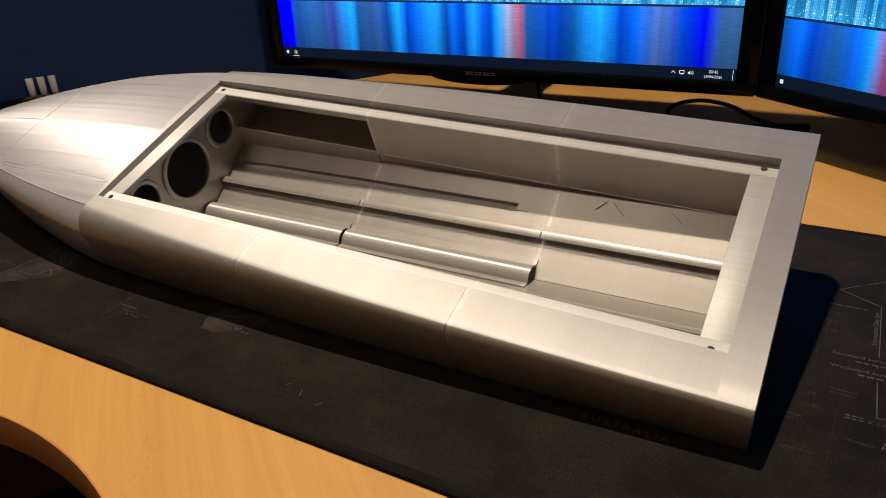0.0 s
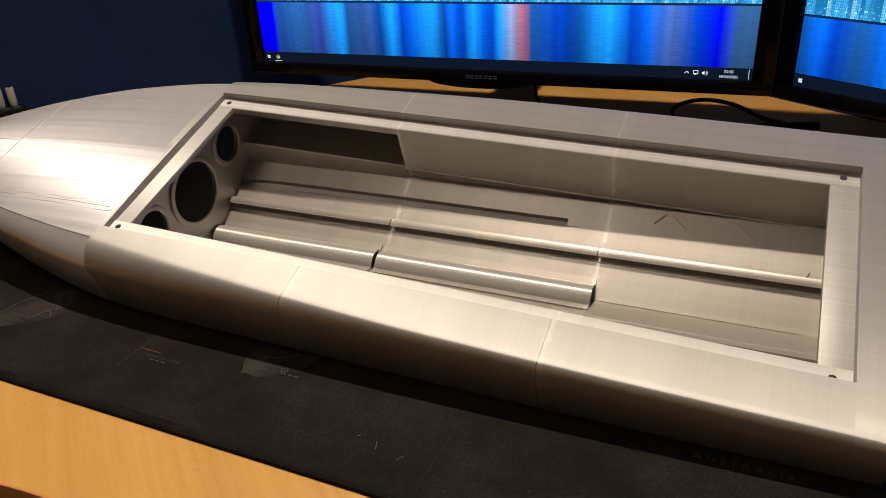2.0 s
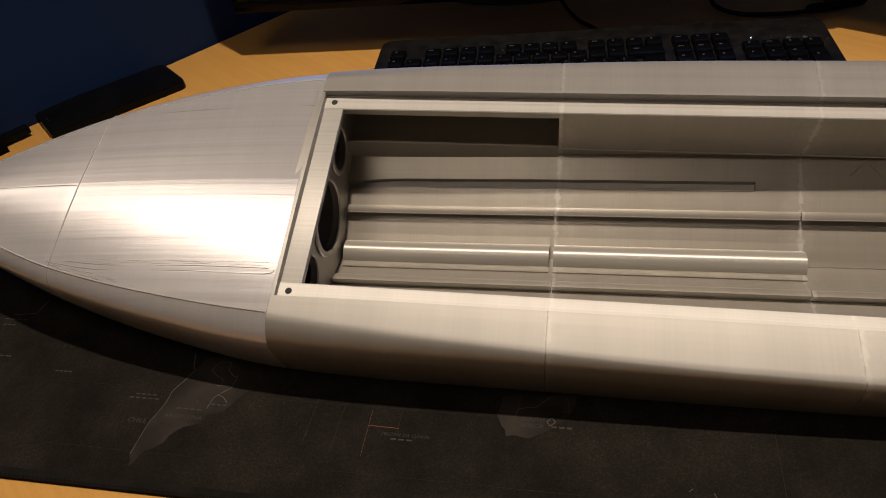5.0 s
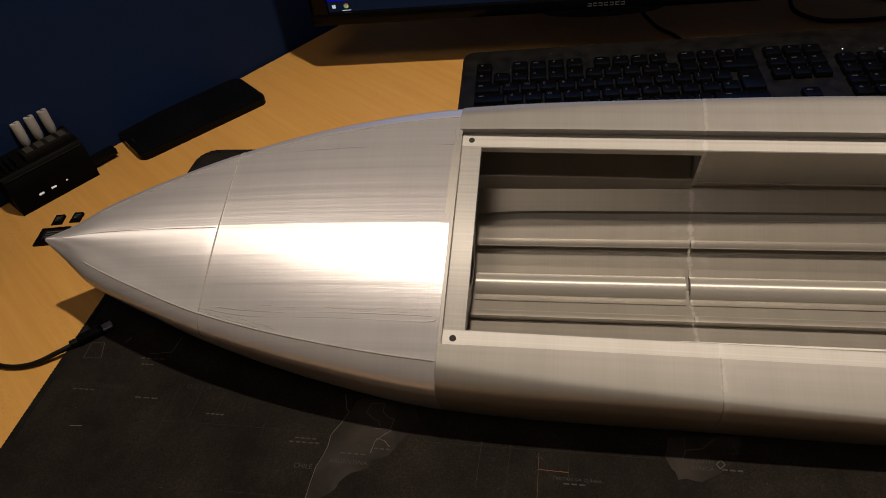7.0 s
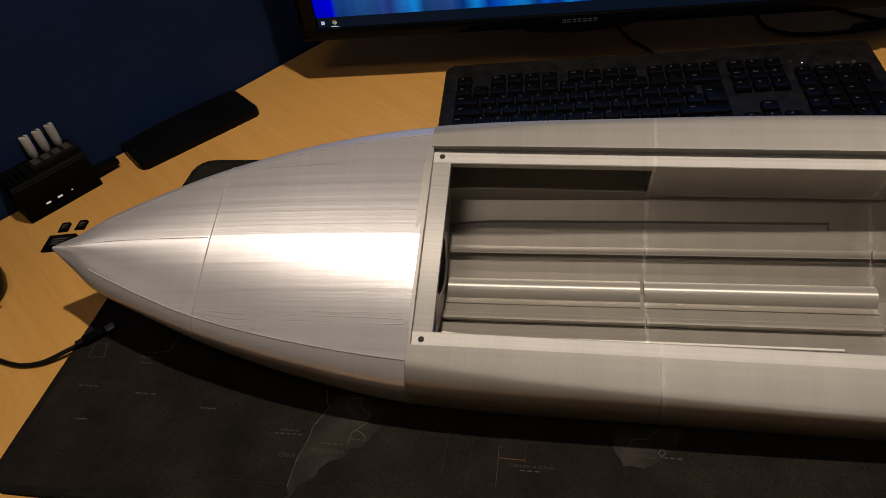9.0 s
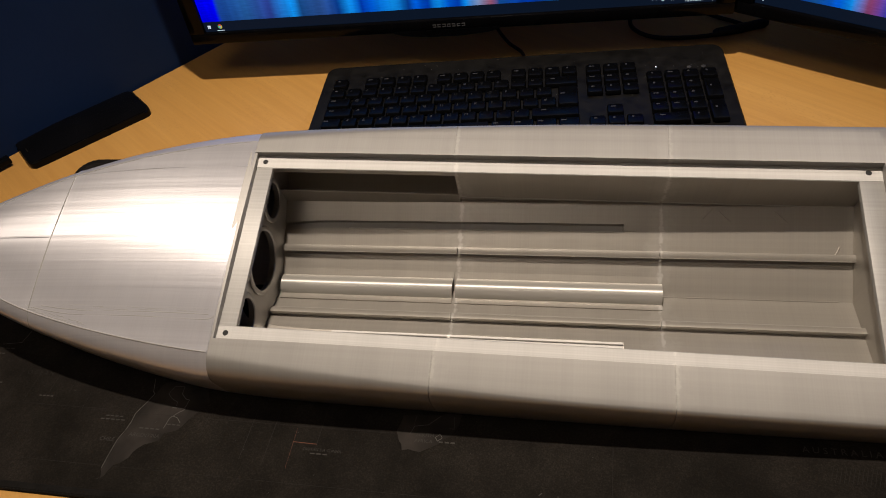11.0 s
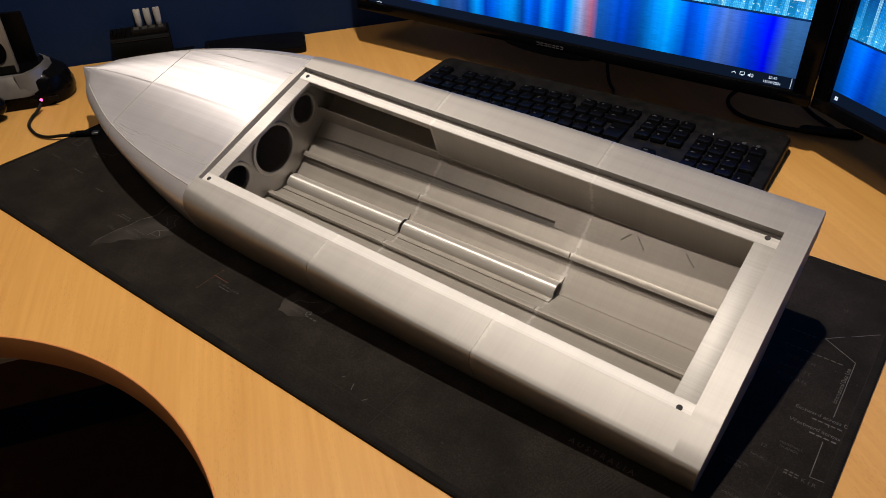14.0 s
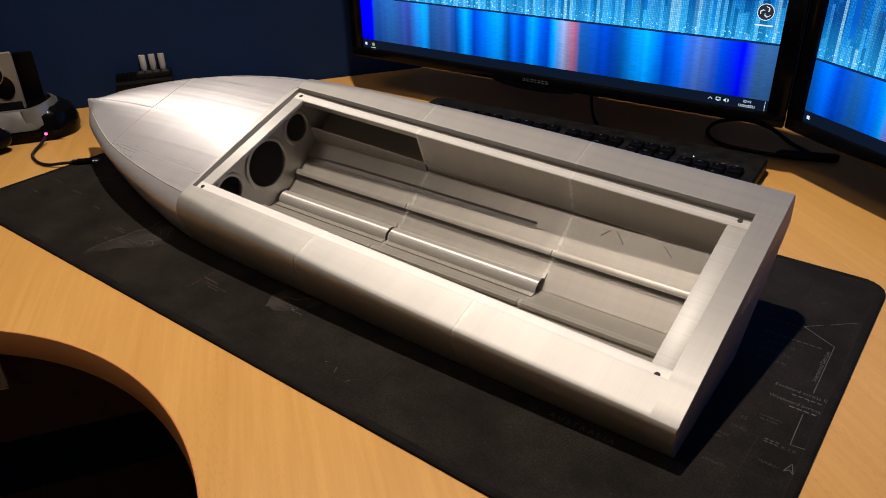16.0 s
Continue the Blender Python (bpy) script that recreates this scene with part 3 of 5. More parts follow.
    # pale sloping strip added as the groove's glint below the near ledge
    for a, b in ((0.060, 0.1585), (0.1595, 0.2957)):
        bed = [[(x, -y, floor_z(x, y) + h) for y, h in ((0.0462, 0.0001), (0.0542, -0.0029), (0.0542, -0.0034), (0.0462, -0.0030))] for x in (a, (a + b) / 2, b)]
        part("groove_bed_glint", loft(bed), M_LEDGE, t)
    # stringers and rails on the floor panels
    for s in (1, -1):
        for a, b in ((0.002, 0.1585), (0.1595, 0.3235), (0.3245, 0.474)):
            prof = ((0.0312, 0.0), (0.0310, 0.0008), (0.0302, 0.0050), (0.0266, 0.0057), (0.0264, 0.0062), (0.0270, 0.0066), (0.0302, 0.0067), (0.0318, 0.0064), (0.0322, 0.0054), (0.0322, 0.0008), (0.0322, 0.0))
            loops = [[(x, s * y, floor_z(x, y) + h - (0.001 if h == 0 else 0)) for y, h in prof] for x in (a, (a + b) / 2, b)]
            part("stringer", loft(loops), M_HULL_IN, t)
    # pale tubes added as glints on stringer and groove edges; flange beside keel tube
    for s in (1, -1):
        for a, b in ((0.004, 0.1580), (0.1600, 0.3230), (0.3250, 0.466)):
            part("stringer_glint", tube([(x, s * 0.0268, floor_z(x, 0.0268) + 0.0062) for x in (a, (a + b) / 2, b)], 0.00045, 6), M_TUBE, t)
            part("foot_glint", tube([(x, s * 0.0262, floor_z(x, 0.0262) + 0.0003) for x in (a, (a + b) / 2, b)], 0.0004, 6), M_TUBE, t)
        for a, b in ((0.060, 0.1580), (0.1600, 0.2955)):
            part("groove_glint", tube([(x, s * 0.0483, floor_z(x, 0.0483) + 0.0001) for x in (a, (a + b) / 2, b)], 0.0004, 6), M_TUBE, t)
        for a, b in ((0.003, 0.1562), (0.1592, 0.3268)):
            part("tube_flange", loft([[(x, s * y, floor_z(x, y) + h) for y, h in ((0.0080, -0.0005), (0.0080, 0.0016), (0.0142, 0.0013), (0.0146, -0.0005))] for x in (a, (a + b) / 2, b)]), M_HULL_IN, t)
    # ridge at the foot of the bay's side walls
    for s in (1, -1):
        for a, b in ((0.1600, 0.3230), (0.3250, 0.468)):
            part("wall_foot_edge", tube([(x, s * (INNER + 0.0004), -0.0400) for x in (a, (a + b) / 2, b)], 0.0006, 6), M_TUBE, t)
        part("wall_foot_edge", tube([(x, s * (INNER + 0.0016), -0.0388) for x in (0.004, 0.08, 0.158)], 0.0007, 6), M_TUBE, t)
    # stern wall of the bay, set back under the ledge
    xw = 0.4690
    ring = [(-0.0695, -0.0052), (0.0695, -0.0052), (0.0695, -0.046), (0.060, floor_z(xw, 0.060) - 0.001), (0.0, floor_z(xw, 0) - 0.001), (-0.060, floor_z(xw, 0.060) - 0.001), (-0.0695, -0.046)]
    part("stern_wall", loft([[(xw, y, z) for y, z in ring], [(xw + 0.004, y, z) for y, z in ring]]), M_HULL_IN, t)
    # scored lines left by the print on the floor, deck seams
    for pts in (((0.357, 0.0590), (0.3638, 0.0663)), ((0.3688, 0.0664), (0.3788, 0.0572)), ((0.4116, 0.0658), (0.4215, 0.0576)), ((0.4560, 0.0330), (0.4590, 0.0395))):
        part("scored_line", tube([(x, y, floor_z(x, y) + 0.0003) for x, y in pts], 0.0007, 8), M_HULL_IN, t)
    part("scored_line", tube([(0.2960, 0.0491, floor_z(0.296, 0.0491)), (0.3060, 0.0496, floor_z(0.306, 0.0496))], 0.0004, 6), M_HULL_IN, t)
    part("keel_line", tube([(x, -0.0002, floor_z(x, 0) + 0.0002) for x in (0.327, 0.40, 0.459)], 0.0006, 6), M_HULL_IN, t)

    def deck(x, y):
        flat = BEAM(x) - CREASE(x)
        return CROWN(x) - (CROWN(x) - EDGE(x)) * (y / flat) ** 2

    for pts in (((-0.174, -0.0598), (-0.135, -0.0655), (-0.077, -0.0660), (-0.019, -0.0672), (-0.0095, -0.0641)), ((-0.165, -0.0585), (-0.130, -0.0620), (-0.060, -0.0625), (-0.014, -0.0632)), ((-0.174, 0.0640), (-0.10, 0.0665), (-0.0117, 0.0673)), ((-0.318, 0.0), (-0.27, 0.002), (-0.214, 0.002), (-0.179, 0.0018))):
        part("seam_line", tube([(x, y, deck(x, y) - 0.00012) for x, y in pts], 0.00034, 6), M_LEDGE if pts[0][1] < -0.05 else M_HULL, t)
    # rough dashes where the layers change along the crease
    rng = random.Random(21)
    for i in range(16):
        x = -0.181 + 0.0036 * i + rng.uniform(-0.001, 0.001)
        y = -(BEAM(x) - CREASE(x)) + rng.uniform(0.0012, 0.0046)
        l = rng.uniform(0.004, 0.011)
        part("print_dash", tube([(x, y, deck(x, y) - 0.00008), (x + l / 2, y - 0.25 * l / 2, deck(x + l / 2, y) - 0.00004), (x + l, y - 0.25 * l, deck(x + l, y) - 0.00012)], 0.00022, 6), M_LEDGE, t)
    for i in range(22):
        x = -0.150 + 0.0058 * i + rng.uniform(-0.002, 0.002)
        y = -0.0600 + rng.uniform(-0.0032, 0.0022)
        l = rng.uniform(0.006, 0.018)
        part("print_dash", tube([(x, y, deck(x, y) - 0.0001), (x + l / 2, y, deck(x + l / 2, y) - 0.0001), (x + l, y, deck(x + l, y) - 0.0001)], 0.00016, 6), M_LEDGE, t)
    # bead along the foredeck's creases
    for s in (1, -1):
        path = [(x, s * (BEAM(x) - CREASE(x)), EDGE(x) - 0.0001) for x in stations(-0.285, -0.0100, 24)]
        part("crease_bead", tube(path, 0.0006, 8), M_LEDGE, t)
    # small drips of glue on the transom
    for i in range(14):
        y = -0.095 + 0.0145 * i
        z = -0.008 - 0.016 * ((i * 37) % 11) / 11
        part("glue_speck", lathe([(0.0, 0.0007), (0.0005, 0.0005), (0.0009, 0.0)], 8, None, pose(STERN - 0.0001, y, z, 0, 90, 0)), M_WHITE, t)
    # keel tube in two lengths
    for a, b in ((0.003, 0.1562), (0.1592, 0.3268)):
        bm = bmesh.new()
        loops = []
        for x in stations(a, b, 4):
            z0 = floor_z(x, 0.0) + 0.0012
            loops.append([(x, 0.0098 * math.cos(radians(k)), z0 + 0.0098 * math.sin(radians(k))) for k in range(-25, 206, 10)] + [(x, 0.0086 * math.cos(radians(k)), z0 + 0.0086 * math.sin(radians(k))) for k in range(205, -26, -10)])
        part("shaft_tube", loft(loops, True, (True, True)), M_TUBE, t, "half-round silver tube along the keel")
    # dark discs painted as the shade of screw holes in the ledge corners
    for x, y in ((0.0, 0.0750), (0.0, -0.0750), (0.4667, 0.0765), (0.4667, -0.0765)):
        part("screw_hole_shade", lathe([(0.0, 0.0003), (0.0019, 0.0003), (0.0022, 0.0001), (0.0022, -0.0008), (0.0, -0.0008)], 16, None, pose(x, y, 0)), M_DARKHOLE, t, "dark disc for a screw hole's shade")
    return t


boat_hull()


# ---------------------------------------------------------------- monitors
def streaks(name, stops, sky_from):
    """A lit screen: night skyline over water, with a dark bar along the foot."""
    m = mat(name, (0.0, 0.0, 0.0), 0.25)
    tc = m.node_tree.nodes.new("ShaderNodeTexCoord")
    sep = m.node_tree.nodes.new("ShaderNodeSeparateXYZ")
    wire(m, tc.outputs["Object"], sep.inputs[0])

    def math_node(op, a, b=None, c=None):
        n = m.node_tree.nodes.new("ShaderNodeMath")
        n.operation = op
        for i, v in enumerate((a, b, c)):
            if v is None:
                continue
            if isinstance(v, (int, float)):
                n.inputs[i].default_value = v
            else:
                wire(m, v, n.inputs[i])
        return n.outputs[0]

    x, z = sep.outputs["X"], sep.outputs["Z"]
    u = math_node("DIVIDE", x, 0.598)
    wob = noise_tex(m, coords(m, (60, 1, 14)), 1.0, 3)
    u2 = math_node("ADD", u, math_node("MULTIPLY", math_node("SUBTRACT", wob, 0.5), 0.010))
    water = ramp(m, u2, stops)
    rip = ramp(m, noise_tex(m, coords(m, (70, 1, 900)), 1.0, 3), [(0.25, grey(0.80)), (0.75, grey(1.18))])
    water = mix_col(m, 1.0, water, rip, "MULTIPLY")
    thin = ramp(m, noise_tex(m, coords(m, (70, 1, 1.5)), 1.0, 2, 0.5), [(0.3, grey(0.82)), (0.7, grey(1.22))])
    water = mix_col(m, 1.0, water, thin, "MULTIPLY")
    fade = ramp(m, math_node("DIVIDE", z, sky_from), [(0.15, grey(0.62)), (0.6, grey(0.9)), (0.98, grey(1.2))])
    water = mix_col(m, 1.0, water, fade, "MULTIPLY")
    # buildings: two rows of columns with random tone, lit windows
    def row(step, seed):
        wn = m.node_tree.nodes.new("ShaderNodeTexWhiteNoise")
        wn.noise_dimensions = "1D"
        wire(m, math_node("FLOOR", math_node("MULTIPLY_ADD", x, step, seed)), wn.inputs["W"])
        return wn.outputs["Value"]

    def windows(w, h):
        br = node(m, "ShaderNodeTexBrick", Scale=1.0)
        br.offset = 0.0
        br.inputs["Color1"].default_value = (0.50, 0.50, 0.50, 1)
        br.inputs["Color2"].default_value = (1.05, 1.05, 1.05, 1)
        br.inputs["Mortar"].default_value = (0.40, 0.40, 0.42, 1)
        br.inputs["Brick Width"].default_value = w
        br.inputs["Row Height"].default_value = h
        br.inputs["Mortar Size"].default_value = 0.0004
        comb = m.node_tree.nodes.new("ShaderNodeCombineXYZ")
        wire(m, x, comb.inputs[0])
        wire(m, z, comb.inputs[1])
        wire(m, comb.outputs[0], br.inputs["Vector"])
        return br.outputs["Color"]

    sky = (0.004, 0.065, 0.38)
    back, front = row(140, 7.3), row(250, 31.7)
    far_tone = ramp(m, back, [(0.0, (0.006, 0.11, 0.50)), (0.4, (0.015, 0.22, 0.75)), (0.7, (0.004, 0.05, 0.28)), (1.0, (0.04, 0.34, 0.85))])
    near_tone = ramp(m, front, [(0.0, (0.006, 0.09, 0.42)), (0.25, (0.08, 0.42, 0.85)), (0.40, (0.006, 0.05, 0.24)), (0.55, (0.008, 0.07, 0.32)), (0.72, (0.05, 0.42, 0.90)), (0.9, (0.30, 0.60, 0.80)), (1.0, (0.01, 0.10, 0.42))])
    rise_back = math_node("MULTIPLY_ADD", back, 0.15, sky_from + 0.012)
    rise_front = math_node("MULTIPLY_ADD", row(250, 431.7), 0.085, sky_from + 0.006)
    city = mix_col(m, math_node("GREATER_THAN", z, rise_back), mix_col(m, 1.0, far_tone, windows(0.0016, 0.0034), "MULTIPLY"), sky)
    city = mix_col(m, math_node("GREATER_THAN", z, rise_front), mix_col(m, 1.0, near_tone, windows(0.0019, 0.0024), "MULTIPLY"), city)
    # lights and glow along the shore
    haze = ramp(m, math_node("SUBTRACT", z, sky_from), [(0.0, (0.008, 0.16, 0.27)), (0.045, (0.0, 0.02, 0.05)), (0.16, (0.0, 0.0, 0.0))])
    city = mix_col(m, 1.0, city, haze, "ADD")
    spot = ramp(m, noise_tex(m, coords(m, (330, 1, 420)), 1.0, 2), [(0.60, (0, 0, 0)), (0.70, (0.75, 0.9, 0.7))])
    near = ramp(m, math_node("ABSOLUTE", math_node("SUBTRACT", z, sky_from + 0.006)), [(0.0, grey(1)), (0.009, grey(0))])
    city = mix_col(m, 1.0, city, mix_col(m, 1.0, spot, near, "MULTIPLY"), "ADD")
    shore = math_node("LESS_THAN", math_node("ABSOLUTE", math_node("SUBTRACT", z, sky_from - 0.0012)), 0.0012)
    pic = mix_col(m, math_node("GREATER_THAN", z, sky_from), water, city)
    pic = mix_col(m, shore, pic, (0.004, 0.02, 0.07))
    bar = math_node("LESS_THAN", z, 0.0125)
    pic = mix_col(m, bar, pic, (0.0035, 0.007, 0.016))
    wire(m, pic, bsdf(m).inputs["Emission Color"])
    bsdf(m).inputs["Emission Strength"].default_value = 1.2
    bsdf(m).inputs["Specular IOR Level"].default_value = 0.05
    return m


B1, B2, B3, BD = (0.001, 0.050, 0.50), (0.002, 0.125, 0.80), (0.01, 0.33, 1.0), (0.003, 0.050, 0.30)
SCREEN_A = streaks("screen_picture", [(0.0, (0.0, 0.0, 0.95)), (0.035, (0.0, 0.0, 0.95)), (0.045, (0.01, 0.06, 0.32)), (0.10, (0.02, 0.11, 0.36)), (0.15, (0.03, 0.06, 0.34)), (0.195, B3), (0.215, (0.01, 0.07, 0.25)), (0.26, (0.03, 0.10, 0.36)), (0.29, BD), (0.315, B3), (0.34, B1), (0.36, B2), (0.40, B3), (0.43, BD), (0.445, B2), (0.47, B1), (0.49, B3), (0.51, B2), (0.53, B1), (0.545, B3), (0.565, (0.24, 0.34, 0.60)), (0.59, (0.40, 0.12, 0.20)), (0.605, (0.01, 0.09, 0.35)), (0.66, B1), (0.69, BD), (0.75, B3), (0.79, B1), (0.82, B2), (0.86, (0.06, 0.14, 0.45)), (0.90, B1), (0.94, (0.0, 0.0, 0.85)), (0.97, (0.03, 0.10, 0.26))], 0.077)
SCREEN_B = streaks("screen_picture_two", [(0.0, (0.004, 0.07, 0.30)), (0.03, B2), (0.06, B1), (0.10, (0.01, 0.09, 0.32)), (0.14, B2), (0.16, B3), (0.185, (0.30, 0.06, 0.16)), (0.22, B1), (0.28, (0.10, 0.13, 0.28)), (0.34, B1), (0.5, B2), (0.7, B1), (1.0, B2)], 0.070)
M_ICON = emitter("taskbar_white", (0.8, 0.9, 1.0), 0.9)
M_ICON_R = emitter("icon_red", (0.9, 0.12, 0.05), 0.6)
M_ICON_G = emitter("icon_green", (0.15, 0.7, 0.2), 0.6)
M_ICON_Y = emitter("icon_yellow", (0.95, 0.75, 0.1), 0.6)
M_LOGO = plain("logo_grey", (0.075, 0.075, 0.078), 0.4)


def monitor(m, screen, label, depth_back):
    """Screen's lower left corner at the origin, screen in the x-z plane, facing -y."""
    t = thing("computer_monitor", m, label, "monitor")
    w, h, e = 0.598, 0.336, 0.021
    bm = box(-e, w + e, 0.0, 0.012, -0.015, -0.0005, 0.002)
    box(-e, w + e, 0.0, 0.012, h + 0.0005, h + e, 0.002, 2, bm)
    box(-e, -0.0005, 0.0, 0.0118, -0.002, h + 0.002, 0.002, 2, bm)
    box(w + 0.0005, w + e, 0.0, 0.0118, -0.002, h + 0.002, 0.002, 2, bm)
    part("bezel", bm, M_GLOSS, t, "gloss black bezel")
    part("back_cover", prism(rounded(0.05, w - 0.05, 0.02, h - 0.075, 0.02), 0.0, 0.040, 0.012, 3, None, Matrix(((1, 0, 0, 0), (0, 0, 1, 0.0115), (0, 1, 0, 0), (0, 0, 0, 1)))), M_BLACK, t)
    part("screen", box(-0.0003, w + 0.0003, 0.004, 0.0112, -0.0003, h + 0.0003), screen, t, "lit screen with a night city skyline over water", smooth=None)
    lip = [(w / 2 + 0.064 * math.cos(radians(a)), -0.013 + 0.0085 * math.sin(radians(a))) for a in range(180, 361, 10)]
    part("lip", prism(lip, 0.0, 0.012, 0.0, 2, None, Matrix(((1, 0, 0, 0), (0, 0, 1, -0.0006), (0, 1, 0, 0), (0, 0, 0, 1)))), M_GLOSS, t)
    # wall bracket
    part("wall_bracket", box(w / 2 - 0.025, w / 2 + 0.025, 0.05, depth_back, 0.15, 0.20, 0.004), M_BLACK, t)
    return t


mon_a = monitor(pose(-0.200, 0.318, 0.071, 0, 0, 1.4), SCREEN_A, "black widescreen monitor showing a blue night skyline", 0.465)
mon_b = monitor(pose(0.436, 0.328, 0.070, 0, 0, -33.5), SCREEN_B, "black widescreen monitor, angled, showing a blue night skyline", 0.160)


# ---------------------------------------------------------------- keyboard
def words(text, size, m, material, name, parent, label="", align="LEFT", lift=0.0):
    """Flat lettering in the built-in font, as a mesh."""
    cu = bpy.data.curves.new("lettering", "FONT")
    cu.body, cu.size, cu.align_x, cu.resolution_u = text, size, align, 2
    cu.extrude = lift
    ob = new("lettering", cu)
    dg = bpy.context.evaluated_depsgraph_get()
    me = bpy.data.meshes.new_from_object(ob.evaluated_get(dg))
    bpy.data.objects.remove(ob)
    bpy.data.curves.remove(cu)
    me.materials.clear()
    me.materials.append(material)
    out = new(name, me)
    out.parent = parent
    out.matrix_basis = m
    if label:
        out["label"] = label
    return out


M_KEYPRINT = plain("legend_grey", (0.035, 0.035, 0.036), 0.6)
M_DUST = plain("dust_crumbs", (0.30, 0.27, 0.22), 0.9)
M_LED = emitter("white_led", (0.75, 0.88, 1.0), 2.5)
KB = pose(-0.052, 0.157, 0.0, 0, 0, 3.0)


def keyboard():
    t = thing("keyboard", KB, "black full-size computer keyboard with dusty top", "keyboard")
    W, D = 0.456, 0.172
    bm = bmesh.new()
    low = [(x + 0.008, y - 0.006) for x, y in rounded(0, 0.464, 0, 0.164, 0.012, 5)]
    loops = [[(x, y, 0.0) for x, y in low], [(x, y, 0.010 + 0.007 * y / D) for x, y in low], [(0.002 + x * (W - 0.004) / W, 0.001 + y * (D - 0.004) / D, 0.012 + 0.008 * y / D) for x, y in low]]
    part("case", loft(loops), M_KB, t, "black case with specks of dust")
    u = 0.01905
    keys = {}

    rng_k = random.Random(3)
    mark = {}

    def key(x, y, w=1.0, d=1.0, letter=""):
        solid(x, y, w, d)
        if w > 3:
            return
        if letter:
            words(letter, 0.0056, pose(-0.0048, 0.0002, 0.0047), M_KEYPRINT, "legend", keycap[0])
            return
        kind = rng_k.choice((0, 0, 0, 1, 2)) if w == 1 else 2
        if kind not in mark:
            a, b = ((0.0010, 0.0012), (0.0016, 0.0010), (0.0026, 0.0008))[kind]
            bm = box(-a, a, -b, b, 0.0, 0.0002)
            k = part("legend", bm, M_KEYPRINT, keycap[0], smooth=None)
            mark[kind] = k.data
        else:
            k = new("legend", mark[kind])
            k.parent = keycap[0]
        k.matrix_basis = pose(-0.0022 if w == 1 else -w * 0.0045, 0.0028, 0.0046)

    keycap = [None]

    def solid(x, y, w, d):
        kw, kd = w * u - 0.0022, d * u - 0.0022
        z = 0.013 + 0.008 * y / D
        if (w, d) not in keys:
            kb = bmesh.new()
            loops = []
            for inset, zz in ((0.0, 0.0), (0.0003, 0.0028), (0.0009, 0.0042), (0.0020, 0.0046)):
                loops.append([(px, py, zz) for px, py in rounded(-kw / 2 + inset, kw / 2 - inset, -kd / 2 + inset, kd / 2 - inset, 0.0018, 2)])
            k = part("key", loft(loops), M_KEY, t, m=pose(x, y, z))
            keys[(w, d)] = k.data
            keycap[0] = k
        else:
            k = new("key", keys[(w, d)])
            k.parent = t
            k.matrix_basis = pose(x, y, z)
            keycap[0] = k

    x0, y0 = 0.0235, 0.0180
    rows = [
        (5.05, [(0, 1), (2, 1), (3, 1), (4, 1), (5, 1), (6.5, 1), (7.5, 1), (8.5, 1), (9.5, 1), (11, 1), (12, 1), (13, 1), (14, 1), (15.4, 1), (16.4, 1), (17.4, 1)]),
        (4.0, [(i, 1) for i in range(13)] + [(13, 2), (15.4, 1), (16.4, 1), (17.4, 1)]),
        (3.0, [(0, 1.5)] + [(1.5 + i, 1) for i in range(12)] + [(15.4, 1), (16.4, 1), (17.4, 1)]),
        (2.0, [(0, 1.75)] + [(1.75 + i, 1) for i in range(12)]),
        (1.0, [(0, 1.25)] + [(1.25 + i, 1) for i in range(11)] + [(12.25, 2.75), (16.4, 1)]),
        (0.0, [(0, 1.25), (1.25, 1.25), (2.5, 1.25), (3.75, 6.25), (10, 1.25), (11.25, 1.25), (12.5, 1.25), (13.75, 1.25), (15.4, 1), (16.4, 1), (17.4, 1)]),
    ]
    for row, cells in rows:
        caps = {4.0: (1, "1234567890-="), 3.0: (1, "QWERTYUIOP[]"), 2.0: (1, "ASDFGHJKL;'#"), 1.0: (2, "ZXCVBNM,./")}.get(row, (0, ""))
        for k, (at, w) in enumerate(cells):
            k -= caps[0]
            key(x0 + (at + w / 2) * u, y0 + row * u, w, 1.0, caps[1][k] if 0 <= k < len(caps[1]) else "")
    key(x0 + 14.37 * u, y0 + 2.5 * u, 1.25, 2)
    nx = x0 + 18.8 * u
    for r in range(4):
        for c in range(4 if r == 0 else 3):
            key(nx + (c + 0.5) * u, y0 + (4 - r) * u)
    key(nx + 3.5 * u, y0 + 2.5 * u, 1, 2)
    key(nx + 1.0 * u, y0, 2)
    key(nx + 2.5 * u, y0)
    key(nx + 3.5 * u, y0 + 0.5 * u, 1, 2)
    for i in range(3):
        lit = i == 0
        part("indicator", lathe([(0.0, 0.0006), (0.0005, 0.0006), (0.0007, 0.0)], 10, None, pose(nx + (0.7 + 1.0 * i) * u, y0 + 5.15 * u, 0.0176)), M_LED if lit else M_KEYPRINT, t)
    for i in range(2):
        part("media_button", lathe([(0.0, 0.0007), (0.0022, 0.0006), (0.0026, 0.0)], 14, None, pose(nx + (2.55 + 0.8 * i) * u, y0 + 4.95 * u, 0.0174)), M_KEYPRINT, t)
    # crumbs of dust on the case
    rng = random.Random(5)
    bm = bmesh.new()
    for _ in range(150):
        x, y = rng.uniform(0.012, 0.466), rng.uniform(0.0, 0.152)
        r = rng.uniform(0.00018, 0.00045)
        lathe([(0.0, r), (r, 0.0)], 5, bm, pose(x, y, 0.0121 + 0.008 * y / 0.172))
    tagged(part("dust", bm, M_DUST, t), kind="stuff")
    return t


keyboard()


# ---------------------------------------------------------------- on the monitors' screens
def on_screen(x, z):
    return Matrix(((1, 0, 0, x), (0, 0, -1, 0.0036), (0, 1, 0, z), (0, 0, 0, 1)))


